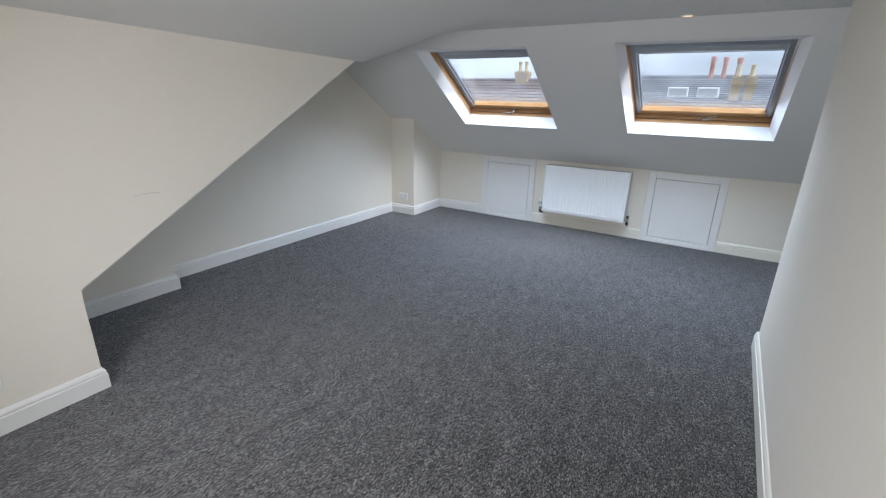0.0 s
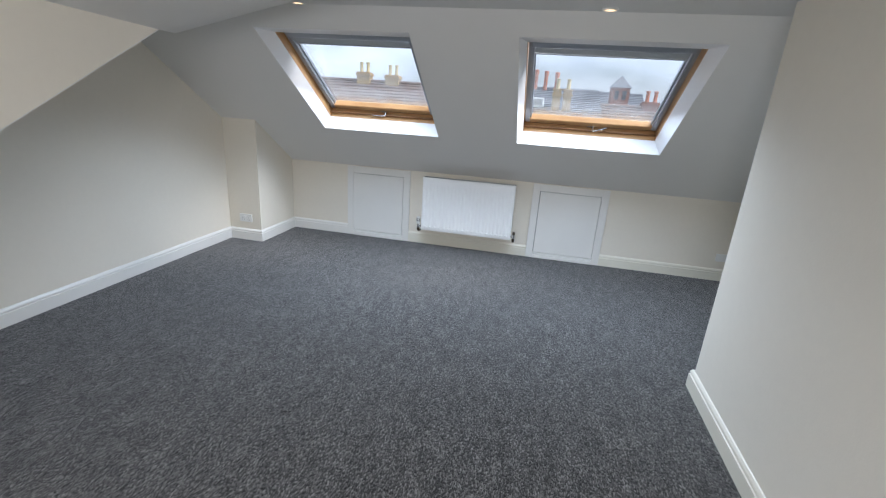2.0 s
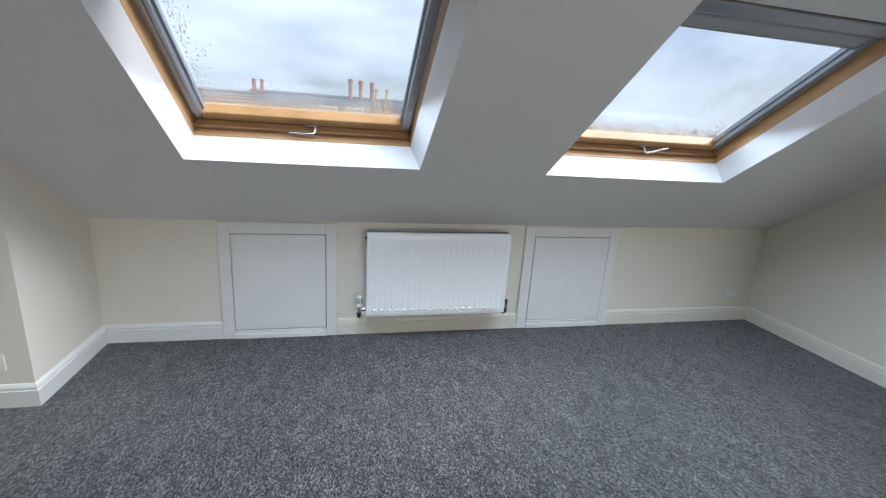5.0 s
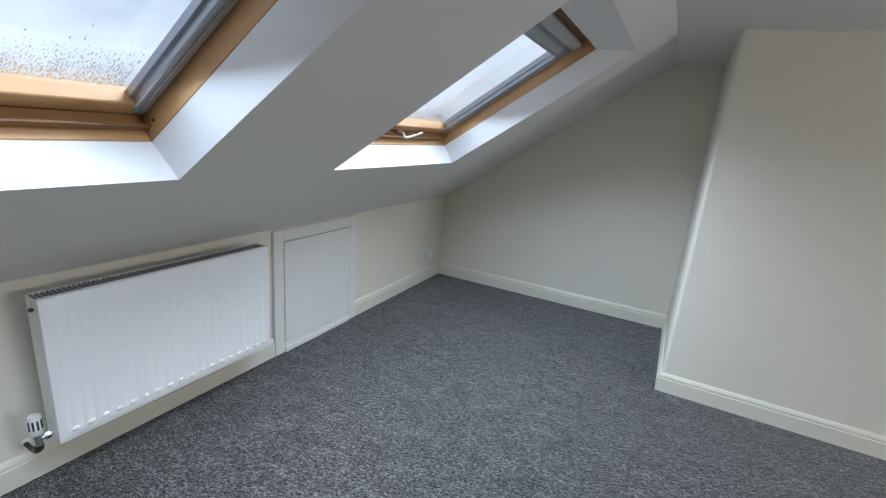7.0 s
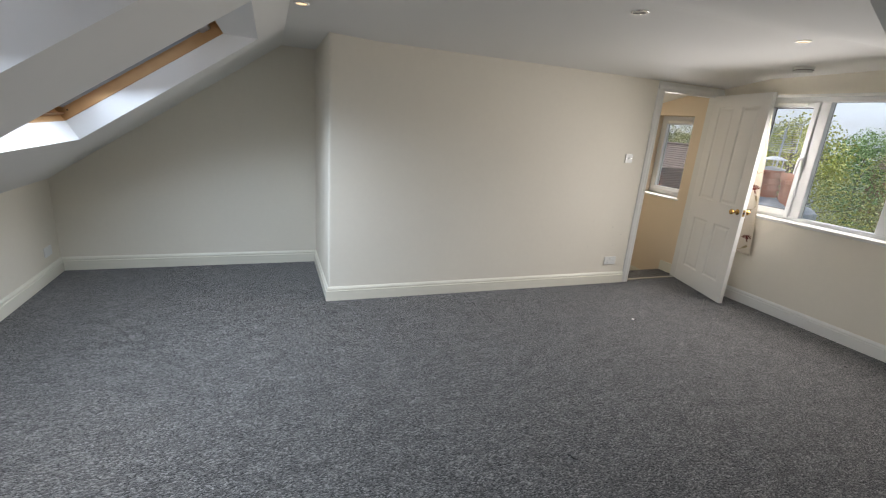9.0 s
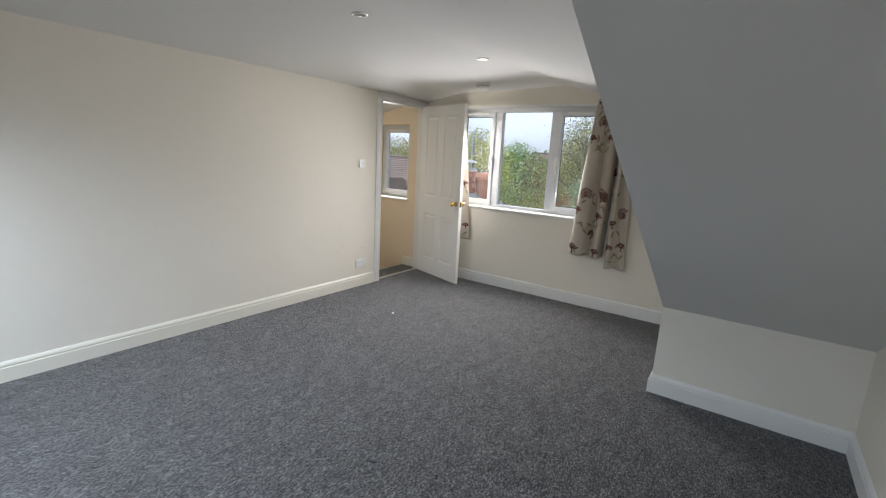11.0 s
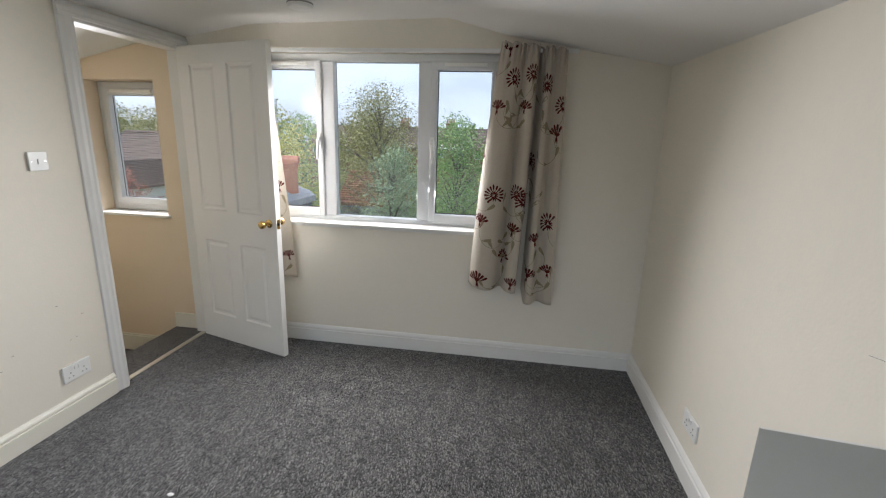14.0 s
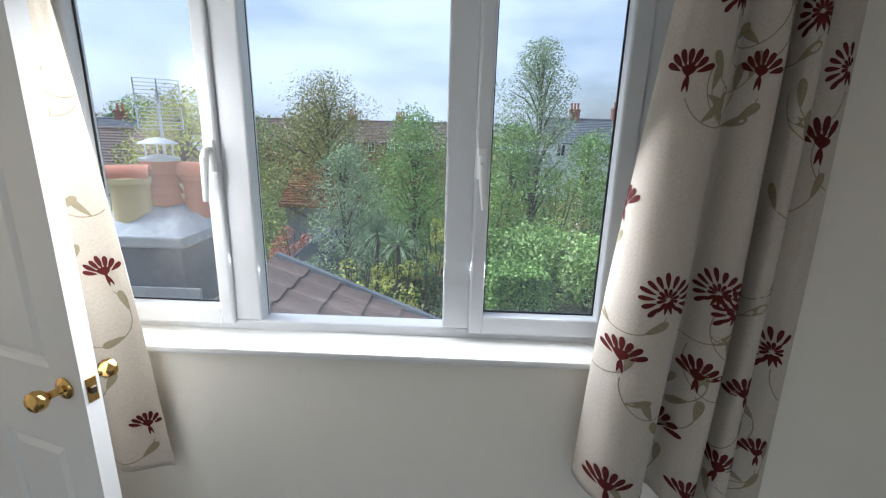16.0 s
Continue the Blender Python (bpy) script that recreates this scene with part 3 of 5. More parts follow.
def radiator():
    X0, X1, Z0, Z1 = -2.218, -1.236, 0.206, 0.786
    y_f, y_b = 2.010, 2.125
    r = empty("radiator", "white double panel radiator with convector grille on brackets", "radiator", pose(0, 0, 0))
    n = 24
    pitch = (X1 - X0 - 0.04) / n

    def panel(yf, yb):
        bm = bmesh.new()
        cols = []
        x = X0
        xs = [X0, X0 + 0.02]
        for k in range(n):
            a = X0 + 0.02 + k * pitch
            xs += [a + pitch * 0.30, a + pitch * 0.42, a + pitch * 0.58, a + pitch * 0.70]
        xs += [X1 - 0.02, X1]
        zs = [Z0, Z0 + 0.018, Z0 + 0.040, Z0 + 0.060, Z1 - 0.11, Z1 - 0.06, Z1 - 0.008, Z1]

        def depth(i, j):
            x_in = 2 <= i < len(xs) - 2 and (i - 2) % 4 in (1, 2)
            d = 0.0
            if i in (0, len(xs) - 1) or j in (0, len(zs) - 1):
                d = 0.006
            if x_in and 2 < j < 5:
                d = 0.0045
            if x_in and j == 2:
                d = 0.0005
            return d
        g = [[bm.verts.new((xx, yf + depth(i, j), zz)) for i, xx in enumerate(xs)] for j, zz in enumerate(zs)]
        for j in range(len(zs) - 1):
            for i in range(len(xs) - 1):
                bm.faces.new((g[j][i], g[j][i + 1], g[j + 1][i + 1], g[j + 1][i]))
        box(bm, X0 + 0.001, yf + 0.0065, Z0 + 0.001, X1 - 0.001, yb, Z1 - 0.001)
        return bm
    part("front_panel", panel(y_f, y_f + 0.016), M_RAD, r, "white ribbed front panel", smooth=True)
    part("back_panel", boxes((X0 + 0.01, y_b - 0.016, Z0, X1 - 0.01, y_b, Z1 - 0.01), bev=0.004), M_RAD, r)
    for xs in ((X0, X0 + 0.003), (X1 - 0.003, X1)):
        part("side_cover", bevel(boxes((xs[0], y_f + 0.017, Z0 + 0.012, xs[1], y_b - 0.017, Z1 - 0.001)), 0.001, 1), M_RAD, r, "white side cover")
    g = part("grille", boxes((X0 + 0.004, y_f + 0.02, Z1 - 0.012, X1 - 0.004, y_f + 0.026, Z1), (X0 + 0.004, y_b - 0.026, Z1 - 0.012, X1 - 0.004, y_b - 0.02, Z1)), M_RAD, r, "top grille with dark slots")
    slat = None
    for k in range(60):
        xk = X0 + 0.012 + k * (X1 - X0 - 0.024) / 59
        if slat is None:
            slat = part("slat", boxes((-0.0035, y_f + 0.026, -0.010, 0.0035, y_b - 0.026, -0.001)), M_GRILLE, g)
            s = slat
        else:
            s = new("slat", slat.data)
            s.parent = g
        s.location = (xk, 0, Z1)
    # plain dark block: shade between the panels put into its colour
    part("convector", boxes((X0 + 0.01, y_f + 0.03, Z0 + 0.05, X1 - 0.01, y_b - 0.03, Z1 - 0.06)), M_DARK, r, "dark block for the fins and shade inside")
    # small bright scallops along the lower edge
    sc = None
    for k in range(n // 2 + 6):
        xk = X0 + 0.05 + k * (X1 - X0 - 0.1) / (n // 2 + 5)
        if sc is None:
            bm = bmesh.new()
            bmesh.ops.create_uvsphere(bm, u_segments=12, v_segments=6, radius=1)
            bmesh.ops.scale(bm, verts=bm.verts, vec=(0.015, 0.0075, 0.011))
            sc = part("pressing", bm, M_RAD, r, smooth=True)
            s = sc
        else:
            s = new("pressing", sc.data)
            s.parent = r
        s.location = (xk, y_f + 0.001, Z0 + 0.042)
    for xb in (X0 + 0.17, X1 - 0.17):
        part("bracket", boxes((xb - 0.015, y_b, Z0 + 0.08, xb + 0.015, YF, Z1 - 0.08)), M_RAD, r)
    # valves with their tails into the skirting
    for side, xv in ((-1, X0 - 0.045), (1, X1 + 0.03)):
        bm = bmesh.new()
        tube(bm, [(xv - side * 0.055, 2.07, Z0 + 0.03), (xv, 2.07, Z0 + 0.03)], 0.011, 12)
        tube(bm, [(xv - side * 0.035, 2.07, Z0 + 0.03), (xv - side * 0.020, 2.07, Z0 + 0.03)], 0.016, 6)
        tube(bm, [(xv, 2.07, Z0 + 0.055), (xv, 2.07, Z0 + 0.005)], 0.014, 12)
        v = part("valve", bm, M_CHROME, r, "chrome radiator valve", smooth=True)
        tail = tube(bmesh.new(), [(xv, 2.07, Z0 + 0.008), (xv, 2.075, Z0 - 0.012), (xv, 2.10, Z0 - 0.035), (xv, 2.135, Z0 - 0.045), (xv, YF, Z0 - 0.045)], [0.015, 0.016, 0.012, 0.0085, 0.0085], 12)
        part("tail", tail, M_BRONZE, v, "dark tarnished pipe tail", smooth=True)
        if side < 0:
            bm = bmesh.new()
            lathe(bm, [(0.016, 0.050), (0.021, 0.056), (0.0215, 0.075), (0.021, 0.118), (0.018, 0.128), (0.002, 0.130)], 20, pose(xv, 2.07, Z0))
            hd = part("valve_head", bm, M_PLASTIC, v, "white thermostatic head", smooth=True)
            bm = bmesh.new()
            for k in range(5):
                a = radians(180 + (k - 2) * 36)
                box(bm, -0.0028, 0.018, 0.076, 0.0028, 0.0222, 0.114, pose(xv, 2.07, Z0) @ Matrix.Rotation(a, 4, "Z"))
            part("slot", bm, M_DARK, hd)
        else:
            part("valve_cap", lathe(bmesh.new(), [(0.014, 0.05), (0.014, 0.075), (0.010, 0.08)], 14, pose(xv, 2.07, Z0)), M_BRONZE, v, smooth=True)
        bm = bmesh.new()
        lathe(bm, [(0.018, -0.002), (0.018, 0.004), (0.014, 0.007)], 16, pose(xv, YF - 0.001, Z0 - 0.045, 90))
        part("pipe_collar", bm, M_PLASTIC, r, smooth=True)
    vent = part("air_vent", lathe(bmesh.new(), [(0.007, 0), (0.007, 0.012), (0.004, 0.013)], 12), M_BRONZE, r)
    vent.matrix_local = pose(X0, y_f + 0.05, Z1 - 0.045, 0, -90)
    return r


radiator()

# ---- doorway and door ----
df = empty("door_1", "white painted door frame with moulded architrave", "door frame", kind="structure")


def architrave(pts_a, pts_b, w_dir, name):
    """A moulded strip from a to b; w_dir points across its width."""
    prof = [(0, 0), (0, 0.020), (0.012, 0.022), (0.022, 0.018), (0.040, 0.017), (0.052, 0.012), (0.066, 0.008), (0.072, 0.0)]
    a, b, w = Vector(pts_a), Vector(pts_b), Vector(w_dir)
    bm = bmesh.new()
    ra = [bm.verts.new(a + w * u + Vector((-v, 0, 0))) for u, v in prof]
    rb = [bm.verts.new(b + w * u + Vector((-v, 0, 0))) for u, v in prof]
    for k in range(len(prof)):
        j = (k + 1) % len(prof)
        bm.faces.new((ra[k], rb[k], rb[j], ra[j]))
    bm.faces.new(ra)
    bm.faces.new(list(reversed(rb)))
    return part(name, bm, M_GLOSS, df, "white moulded architrave")


architrave((-0.001, DOOR_Y0 + 0.005, 0), (-0.001, DOOR_Y0 + 0.005, DOOR_H), (0, 1, 0), "architrave")
architrave((-0.001, DOOR_Y0 + 0.077, DOOR_H - 0.005), (-0.001, YW + 0.001, DOOR_H - 0.005), (0, 0, 1), "head_architrave")
part("side_strip", bevel(boxes((-0.016, YW + 0.001, 0, -0.001, DOOR_Y1 - 0.004, DOOR_H - 0.006)), 0.003, 1), M_GLOSS, df)
part("jamb", bevel(boxes((0.0, DOOR_Y0 - 0.02, 0, 0.104, DOOR_Y0 - 0.001, DOOR_H - 0.001)), 0.002, 1), M_GLOSS, df)
part("jamb", bevel(boxes((0.0, DOOR_Y1 + 0.001, 0, 0.104, DOOR_Y1 + 0.012, DOOR_H - 0.001)), 0.002, 1), M_GLOSS, df)
part("head", bevel(boxes((0.0, DOOR_Y1 + 0.012, DOOR_H - 0.02, 0.104, DOOR_Y0 - 0.02, DOOR_H - 0.001)), 0.002, 1), M_GLOSS, df)
part("stop", boxes((0.046, DOOR_Y0 - 0.032, 0, 0.075, DOOR_Y0 - 0.02, DOOR_H - 0.02)), M_GLOSS, df)
part("keep_plate", boxes((0.010, DOOR_Y0 - 0.0212, 0.88, 0.034, DOOR_Y0 - 0.020, 0.945)), M_BRONZE, df, "dark brass keep plate")


def panel_door():
    ang = math.degrees(math.atan2(0.221, -0.744))
    L, H, T = 0.77, 1.975, 0.038
    d = empty("panel_door", "white four-panel door standing open with brass knobs", "door", pose(-0.006, DOOR_Y1 + 0.014, 0.010, 0, 0, ang))
    st, mun = 0.105, 0.10
    pw = (L - 2 * st - mun) / 2
    rows = [(0.19, 0.735), (0.945, 1.865)]
    for a in (0, L - st):
        part("stile", boxes((a, -T, 0, a + st, 0, H)), M_GLOSS, d)
    for z0, z1 in ((0, 0.19), (0.735, 0.945), (1.865, H)):
        part("rail", boxes((st, -T, z0, L - st, 0, z1)), M_GLOSS, d)
    for z0, z1 in rows:
        part("muntin", boxes((st + pw, -T, z0, st + pw + mun, 0, z1)), M_GLOSS, d)
        for a in (st, st + pw + mun):
            bm = bmesh.new()
            steps = [(0.0, 0.0), (0.010, 0.0075), (0.022, 0.0085), (0.040, 0.0025)]
            for side in (-1, 1):
                rings = []
                for ins, dep in steps:
                    y = -dep if side > 0 else -T + dep
                    rings.append([bm.verts.new(p) for p in ((a + ins, y, z0 + ins), (a + pw - ins, y, z0 + ins), (a + pw - ins, y, z1 - ins), (a + ins, y, z1 - ins))])
                for p, q in zip(rings, rings[1:]):
                    for k in range(4):
                        bm.faces.new((p[k], p[(k + 1) % 4], q[(k + 1) % 4], q[k]))
                bm.faces.new(rings[-1])
            part("panel", bm, M_GLOSS, d, "moulded raised panel")
    zk, xk = 0.905, L - 0.058
    for side in (-1, 1):
        m = pose(xk, 0 if side > 0 else -T, zk, -90 if side > 0 else 90)
        k = part("knob", lathe(bmesh.new(), [(0.026, 0), (0.027, 0.004), (0.022, 0.009), (0.012, 0.012), (0.009, 0.020), (0.009, 0.034), (0.014, 0.040), (0.022, 0.048), (0.025, 0.058), (0.023, 0.068), (0.014, 0.075), (0.003, 0.077)], 28), M_BRASS, d, "polished brass door knob", smooth=True)
        k.matrix_local = m
    part("latch_plate", bevel(boxes((L, -T / 2 - 0.012, zk - 0.032, L + 0.0015, -T / 2 + 0.012, zk + 0.030)), 0.0006, 1), M_BRASS, d, "worn brass latch plate")
    part("latch", bevel(boxes((L + 0.001, -T / 2 - 0.007, zk - 0.010, L + 0.009, -T / 2 + 0.007, zk + 0.008)), 0.002, 1), M_BRONZE, d, "dark latch bolt")
    for z in (0.22, 1.75):
        part("hinge", lathe(bmesh.new(), [(0.005, 0), (0.005, 0.075)], 10, pose(-0.002, 0.004, z)), M_BRASS, d)
    return d


panel_door()
structure("threshold_strip", bevel(boxes((0.028, DOOR_Y1 + 0.013, -0.002, 0.062, DOOR_Y0 - 0.021, 0.006)), 0.002, 2), M_STRIP, "worn metal carpet threshold strip", "threshold")
structure("baseboard_landing", boxes((0.106, YW, 0.0, 0.312, YW + 0.016, 0.115), (0.312, YW, -0.24, XR, YW + 0.016, -0.115), (0.312, YW, -0.115, XR, YW + 0.010, -0.10), bev=0.003), M_CREAMGLOSS, "ivory skirting on the landing", "skirting board")

# ---- rear windows ----


def pane_in(w, x0, x1, z0, z1, y):
    bm = boxes((x0, y - 0.024, z0, x1, y, z1))
    p = part("pane", bm, M_GLASS, w, "clear double glazed pane")
    p.visible_shadow = False
    g = 0.007
    part("gasket", boxes((x0, y, z0, x1, y + 0.004, z0 + g), (x0, y, z1 - g, x1, y + 0.004, z1), (x0, y, z0 + g, x0 + g, y + 0.004, z1 - g), (x1 - g, y, z0 + g, x1, y + 0.004, z1 - g)), M_GASKET, w, "black glazing gasket")


def bars(w, name, x0, x1, z0, z1, th, y0, y1, bev=0.007):
    """Four bars round an opening, each a part: outer edges x0..x1, z0..z1."""
    for d in ((x0, y0, z0, x0 + th, y1, z1), (x1 - th, y0, z0, x1, y1, z1), (x0 + th - 0.004, y0, z0, x1 - th + 0.004, y1 - 0.0006, z0 + th), (x0 + th - 0.004, y0, z1 - th, x1 - th + 0.004, y1 - 0.0006, z1)):
        part(name, bevel(boxes(d), bev, 2), M_UPVC, w)


def window_handle(w, x, z, y, turn):
    h = part("window_handle", bevel(boxes((-0.014, 0, -0.045, 0.014, 0.012, 0.045)), 0.006, 3), M_PLASTIC, w, "white locking handle", smooth=True)
    h.location = (x, y, z)
    bm = bmesh.new()
    tube(bm, [(0, 0.01, 0.015), (0, 0.032, 0.012), (0, 0.040, -0.005), (0.004 * turn, 0.040, -0.06), (0.010 * turn, 0.036, -0.125)], [0.012, 0.012, 0.012, 0.010, 0.008], 12)
    part("lever", bm, M_PLASTIC, h, smooth=True)
    part("lock", lathe(bmesh.new(), [(0.005, 0), (0.005, 0.003)], 10, pose(0, 0.047, 0.0, -90)), M_CHROME, h)


def wide_window():
    w = empty("window_3", "white plastic three-light window with two casements", "window", kind="structure")
    yi = YW - 0.105
    bars(w, "frame", WX0 + 0.002, WX1 - 0.002, WZ0 + 0.002, WZ1 - 0.002, 0.050, yi - 0.07, yi)
    for a, b in ((-0.966, -0.881), (-1.622, -1.537)):
        part("mullion", bevel(boxes((a, yi - 0.07, WZ0 + 0.050, b, yi - 0.001, WZ1 - 0.050)), 0.007, 2), M_UPVC, w)
    pane_in(w, -1.543, -0.960, 0.911, 1.939, yi - 0.055)
    for x0, x1, hx, turn, ta, tb in ((-0.885, -0.440, -0.866, 1, 0.044, 0.056), (-2.064, -1.618, -1.637, -1, 0.056, 0.044)):
        z0, z1 = 0.907, 1.938
        s = part("sash", bevel(boxes((x0, yi - 0.05, z0, x0 + ta, yi + 0.016, z1)), 0.008, 2), M_UPVC, w, "white casement sash")
        part("sash", bevel(boxes((x1 - tb, yi - 0.05, z0, x1, yi + 0.016, z1)), 0.008, 2), M_UPVC, w)
        part("sash", bevel(boxes((x0 + ta - 0.006, yi - 0.05, z0, x1 - tb + 0.006, yi + 0.0155, z0 + 0.06)), 0.008, 2), M_UPVC, w)
        part("sash", bevel(boxes((x0 + ta - 0.006, yi - 0.05, z1 - 0.052, x1 - tb + 0.006, yi + 0.0155, z1)), 0.008, 2), M_UPVC, w)
        pane_in(w, x0 + ta - 0.002, x1 - tb + 0.002, z0 + 0.058, z1 - 0.050, yi - 0.03)
        window_handle(w, hx, 1.43, yi + 0.014, turn)
        part("trickle_vent", bevel(boxes((x0 + 0.09, yi + 0.014, z1 - 0.030, x1 - 0.09, yi + 0.028, z1 - 0.010)), 0.004, 2), M_PLASTIC, w, "white trickle vent cover")
    part("sill", bevel(boxes((WX0 - 0.04, YW - 0.11, 0.868, WX1 + 0.04, YW + 0.028, 0.888)), 0.006, 3), M_GLOSS, w, "white painted sill board")
    part("sill_nosing", bevel(boxes((WX0 - 0.03, YW, 0.857, WX1 + 0.03, YW + 0.014, 0.867)), 0.004, 2), M_GLOSS, w)
    for a, b in ((WX0 + 0.001, WX0 + 0.006), (WX1 - 0.006, WX1 - 0.001)):
        part("reveal", boxes((a, YW - 0.105, 0.889, b, YW - 0.001, WZ1)), M_GLOSS, w)


wide_window()


def landing_window():
    w = empty("window_4", "small white plastic landing window in a deep reveal", "window", kind="structure")
    yi = YW - 0.13
    bars(w, "frame", LX0 + 0.002, LX1 - 0.002, LZ0 + 0.002, LZ1 - 0.002, 0.05, yi - 0.07, yi)
    bars(w, "sash", LX0 + 0.045, LX1 - 0.045, LZ0 + 0.045, LZ1 - 0.045, 0.05, yi - 0.05, yi + 0.015)
    pane_in(w, LX0 + 0.09, LX1 - 0.09, LZ0 + 0.09, LZ1 - 0.09, yi - 0.03)
    part("trickle_vent", bevel(boxes((LX0 + 0.12, yi + 0.012, LZ1 - 0.078, LX1 - 0.12, yi + 0.026, LZ1 - 0.056)), 0.004, 2), M_PLASTIC, w)
    part("sill", bevel(boxes((LX0 - 0.02, YW - 0.14, LZ0 - 0.02, LX1 + 0.02, YW + 0.02, LZ0 + 0.001)), 0.005, 2), M_GLOSS, w, "white painted sill board")


landing_window()

# ---- curtains ----
M_CLOTH = material("beige curtain cloth", (0.51, 0.455, 0.375), 0.9, grain=0.25, grain_scale=180, stain=0.08, bump=0.25, bump_scale=500, spec=0.1, sheen=0.2)
M_PETAL = material("dark red printed petals", (0.09, 0.016, 0.015), 0.85, grain=0.3, grain_scale=150, spec=0.1)
M_LEAF = material("taupe printed leaves", (0.27, 0.23, 0.15), 0.9, grain=0.3, grain_scale=90, spec=0.1)


def smooth_section(knots, n=400):
    """A smooth plan line through (across, depth) knots, as n + 1 points even along its length."""
    pts = [Vector(k) for k in knots]
    pts = [pts[0] * 2 - pts[1]] + pts + [pts[-1] * 2 - pts[-2]]
    line = []
    for i in range(1, len(pts) - 2):
        p0, p1, p2, p3 = pts[i - 1:i + 3]
        for k in range(24):
            t = k / 24
            line.append(0.5 * (2 * p1 + (p2 - p0) * t + (2 * p0 - 5 * p1 + 4 * p2 - p3) * t * t + (3 * p1 - p0 - 3 * p2 + p3) * t ** 3))
    line.append(pts[-2])
    run = [0.0]
    for p, q in zip(line, line[1:]):
        run.append(run[-1] + math.hypot((q.x - p.x) * 0.5, q.y - p.y))
    out, j = [], 0
    for k in range(n + 1):
        want = run[-1] * k / n
        while j < len(run) - 2 and run[j + 1] < want:
            j += 1
        f = (want - run[j]) / max(1e-9, run[j + 1] - run[j])
        out.append(line[j].lerp(line[j + 1], min(1.0, f)))
    return out, run[-1]


def curtain(label, surf, fabric_w, prints, seed):
    """surf(a, b): place for a across (0..1) and b down (0..1). prints: (a, b, full bloom, size)."""
    c = empty("curtain", label, "curtain", group="window curtains")
    NA, NB = 220, 70
    H = 1.47
    bm = bmesh.new()
    g = [[bm.verts.new(surf(i / NA, j / NB)) for i in range(NA + 1)] for j in range(NB + 1)]
    for j in range(NB):
        for i in range(NA):
            bm.faces.new((g[j][i], g[j + 1][i], g[j + 1][i + 1], g[j][i + 1]))
    cloth = part("cloth", bm, M_CLOTH, c, "", smooth=True)
    md = cloth.modifiers.new("thickness", "SOLIDIFY")
    md.thickness, md.offset = 0.0016, 0

    def place(u, v, lift):
        a, b = min(0.998, max(0.002, u / fabric_w)), min(0.998, max(0.002, v / H))
        e = 0.0018
        n = (surf(a, b + e) - surf(a, b - e)).cross(surf(a + e, b) - surf(a - e, b)).normalized()
        return surf(a, b) + n * lift

    def outside(u, v):
        return not (0.004 < u < fabric_w - 0.004 and 0.004 < v < H - 0.003)

    def patch(bm, rim, mid, lift):
        """A printed shape on the face of the cloth."""
        if any(outside(*p) for p in rim):
            return
        front = [bm.verts.new(place(*p, lift)) for p in rim]
        m = bm.verts.new(place(*mid, lift))
        for k in range(len(rim)):
            bm.faces.new((m, front[k], front[(k + 1) % len(rim)]))

    def petal(bm, u, v, ang, ln, wd, lift):
        ca, sa = math.cos(ang), math.sin(ang)
        rim = []
        for k in range(14):
            t = 2 * math.pi * k / 14
            x, y = ln * 0.5 * (1 + math.cos(t)), wd * 0.5 * math.sin(t) * (0.72 + 0.38 * math.cos(t))
            rim.append((u + x * ca - y * sa, v + x * sa + y * ca))
        patch(bm, rim, (u + ln * 0.5 * ca, v + ln * 0.5 * sa), lift)

    rnd = random.Random(seed)
    petals, leaves = bmesh.new(), bmesh.new()

    def bloom(u, v, s, full):
        lean = rnd.uniform(-0.3, 0.3)
        up = -math.pi / 2 + lean
        if full:
            layers = ((13, 4.8, 0.026, 0.036, 0.0150), (8, 3.8, 0.004, 0.022, 0.0105), (4, 1.2, -0.040, 0.034, 0.0120))
        else:
            layers = ((7, 2.3, 0.020, 0.040, 0.0175), (4, 1.3, -0.004, 0.030, 0.0145), (2, 0.35, -0.036, 0.036, 0.011))
        for n, spread, r0, ln, wd in layers:
            for k in range(n):
                a = up + spread * (k / (n - 1) - 0.5)
                l2 = ln * s * rnd.uniform(0.88, 1.1)
                petal(petals, u + r0 * s * math.cos(a), v + r0 * s * math.sin(a) + 0.004, a, l2, wd * s, 0.0022)

    def stem(u, v, ang, ln, bend):
        pts = []
        for k in range(19):
            pts.append((u, v))
            u += ln / 18 * math.cos(ang)
            v += ln / 18 * math.sin(ang)
            ang += bend / 18
        for (u0, v0), (u1, v1) in zip(pts, pts[1:]):
            d = Vector((u1 - u0, v1 - v0)).normalized() * 0.0014
            q = [(u0 - d.y, v0 + d.x), (u1 - d.y, v1 + d.x), (u1 + d.y, v1 - d.x), (u0 + d.y, v0 - d.x)]
            if not any(outside(*p) for p in q):
                leaves.faces.new([leaves.verts.new(place(*p, 0.0016)) for p in q])
        for k, sgn in ((5, 1), (11, -1), (18, 0.25)):
            petal(leaves, pts[k][0], pts[k][1], ang + sgn * 0.9, 0.062, 0.026, 0.0019)

    for a, b, full, size in prints:
        bloom(a * fabric_w, b * H, size, full)
        stem(a * fabric_w + 0.005, b * H + 0.05, rnd.uniform(0.8, 2.1), 0.24, rnd.choice((-2.6, 2.6)))
        if full:
            stem(a * fabric_w - 0.04, b * H + 0.16, rnd.uniform(0.6, 2.4), 0.20, rnd.choice((-2.2, 2.2)))
    part("flower_print", petals, M_PETAL, c, "dark red flower print")["kind"] = "stuff"
    part("leaf_print", leaves, M_LEAF, c, "taupe leaf and stem print")["kind"] = "stuff"
    return c


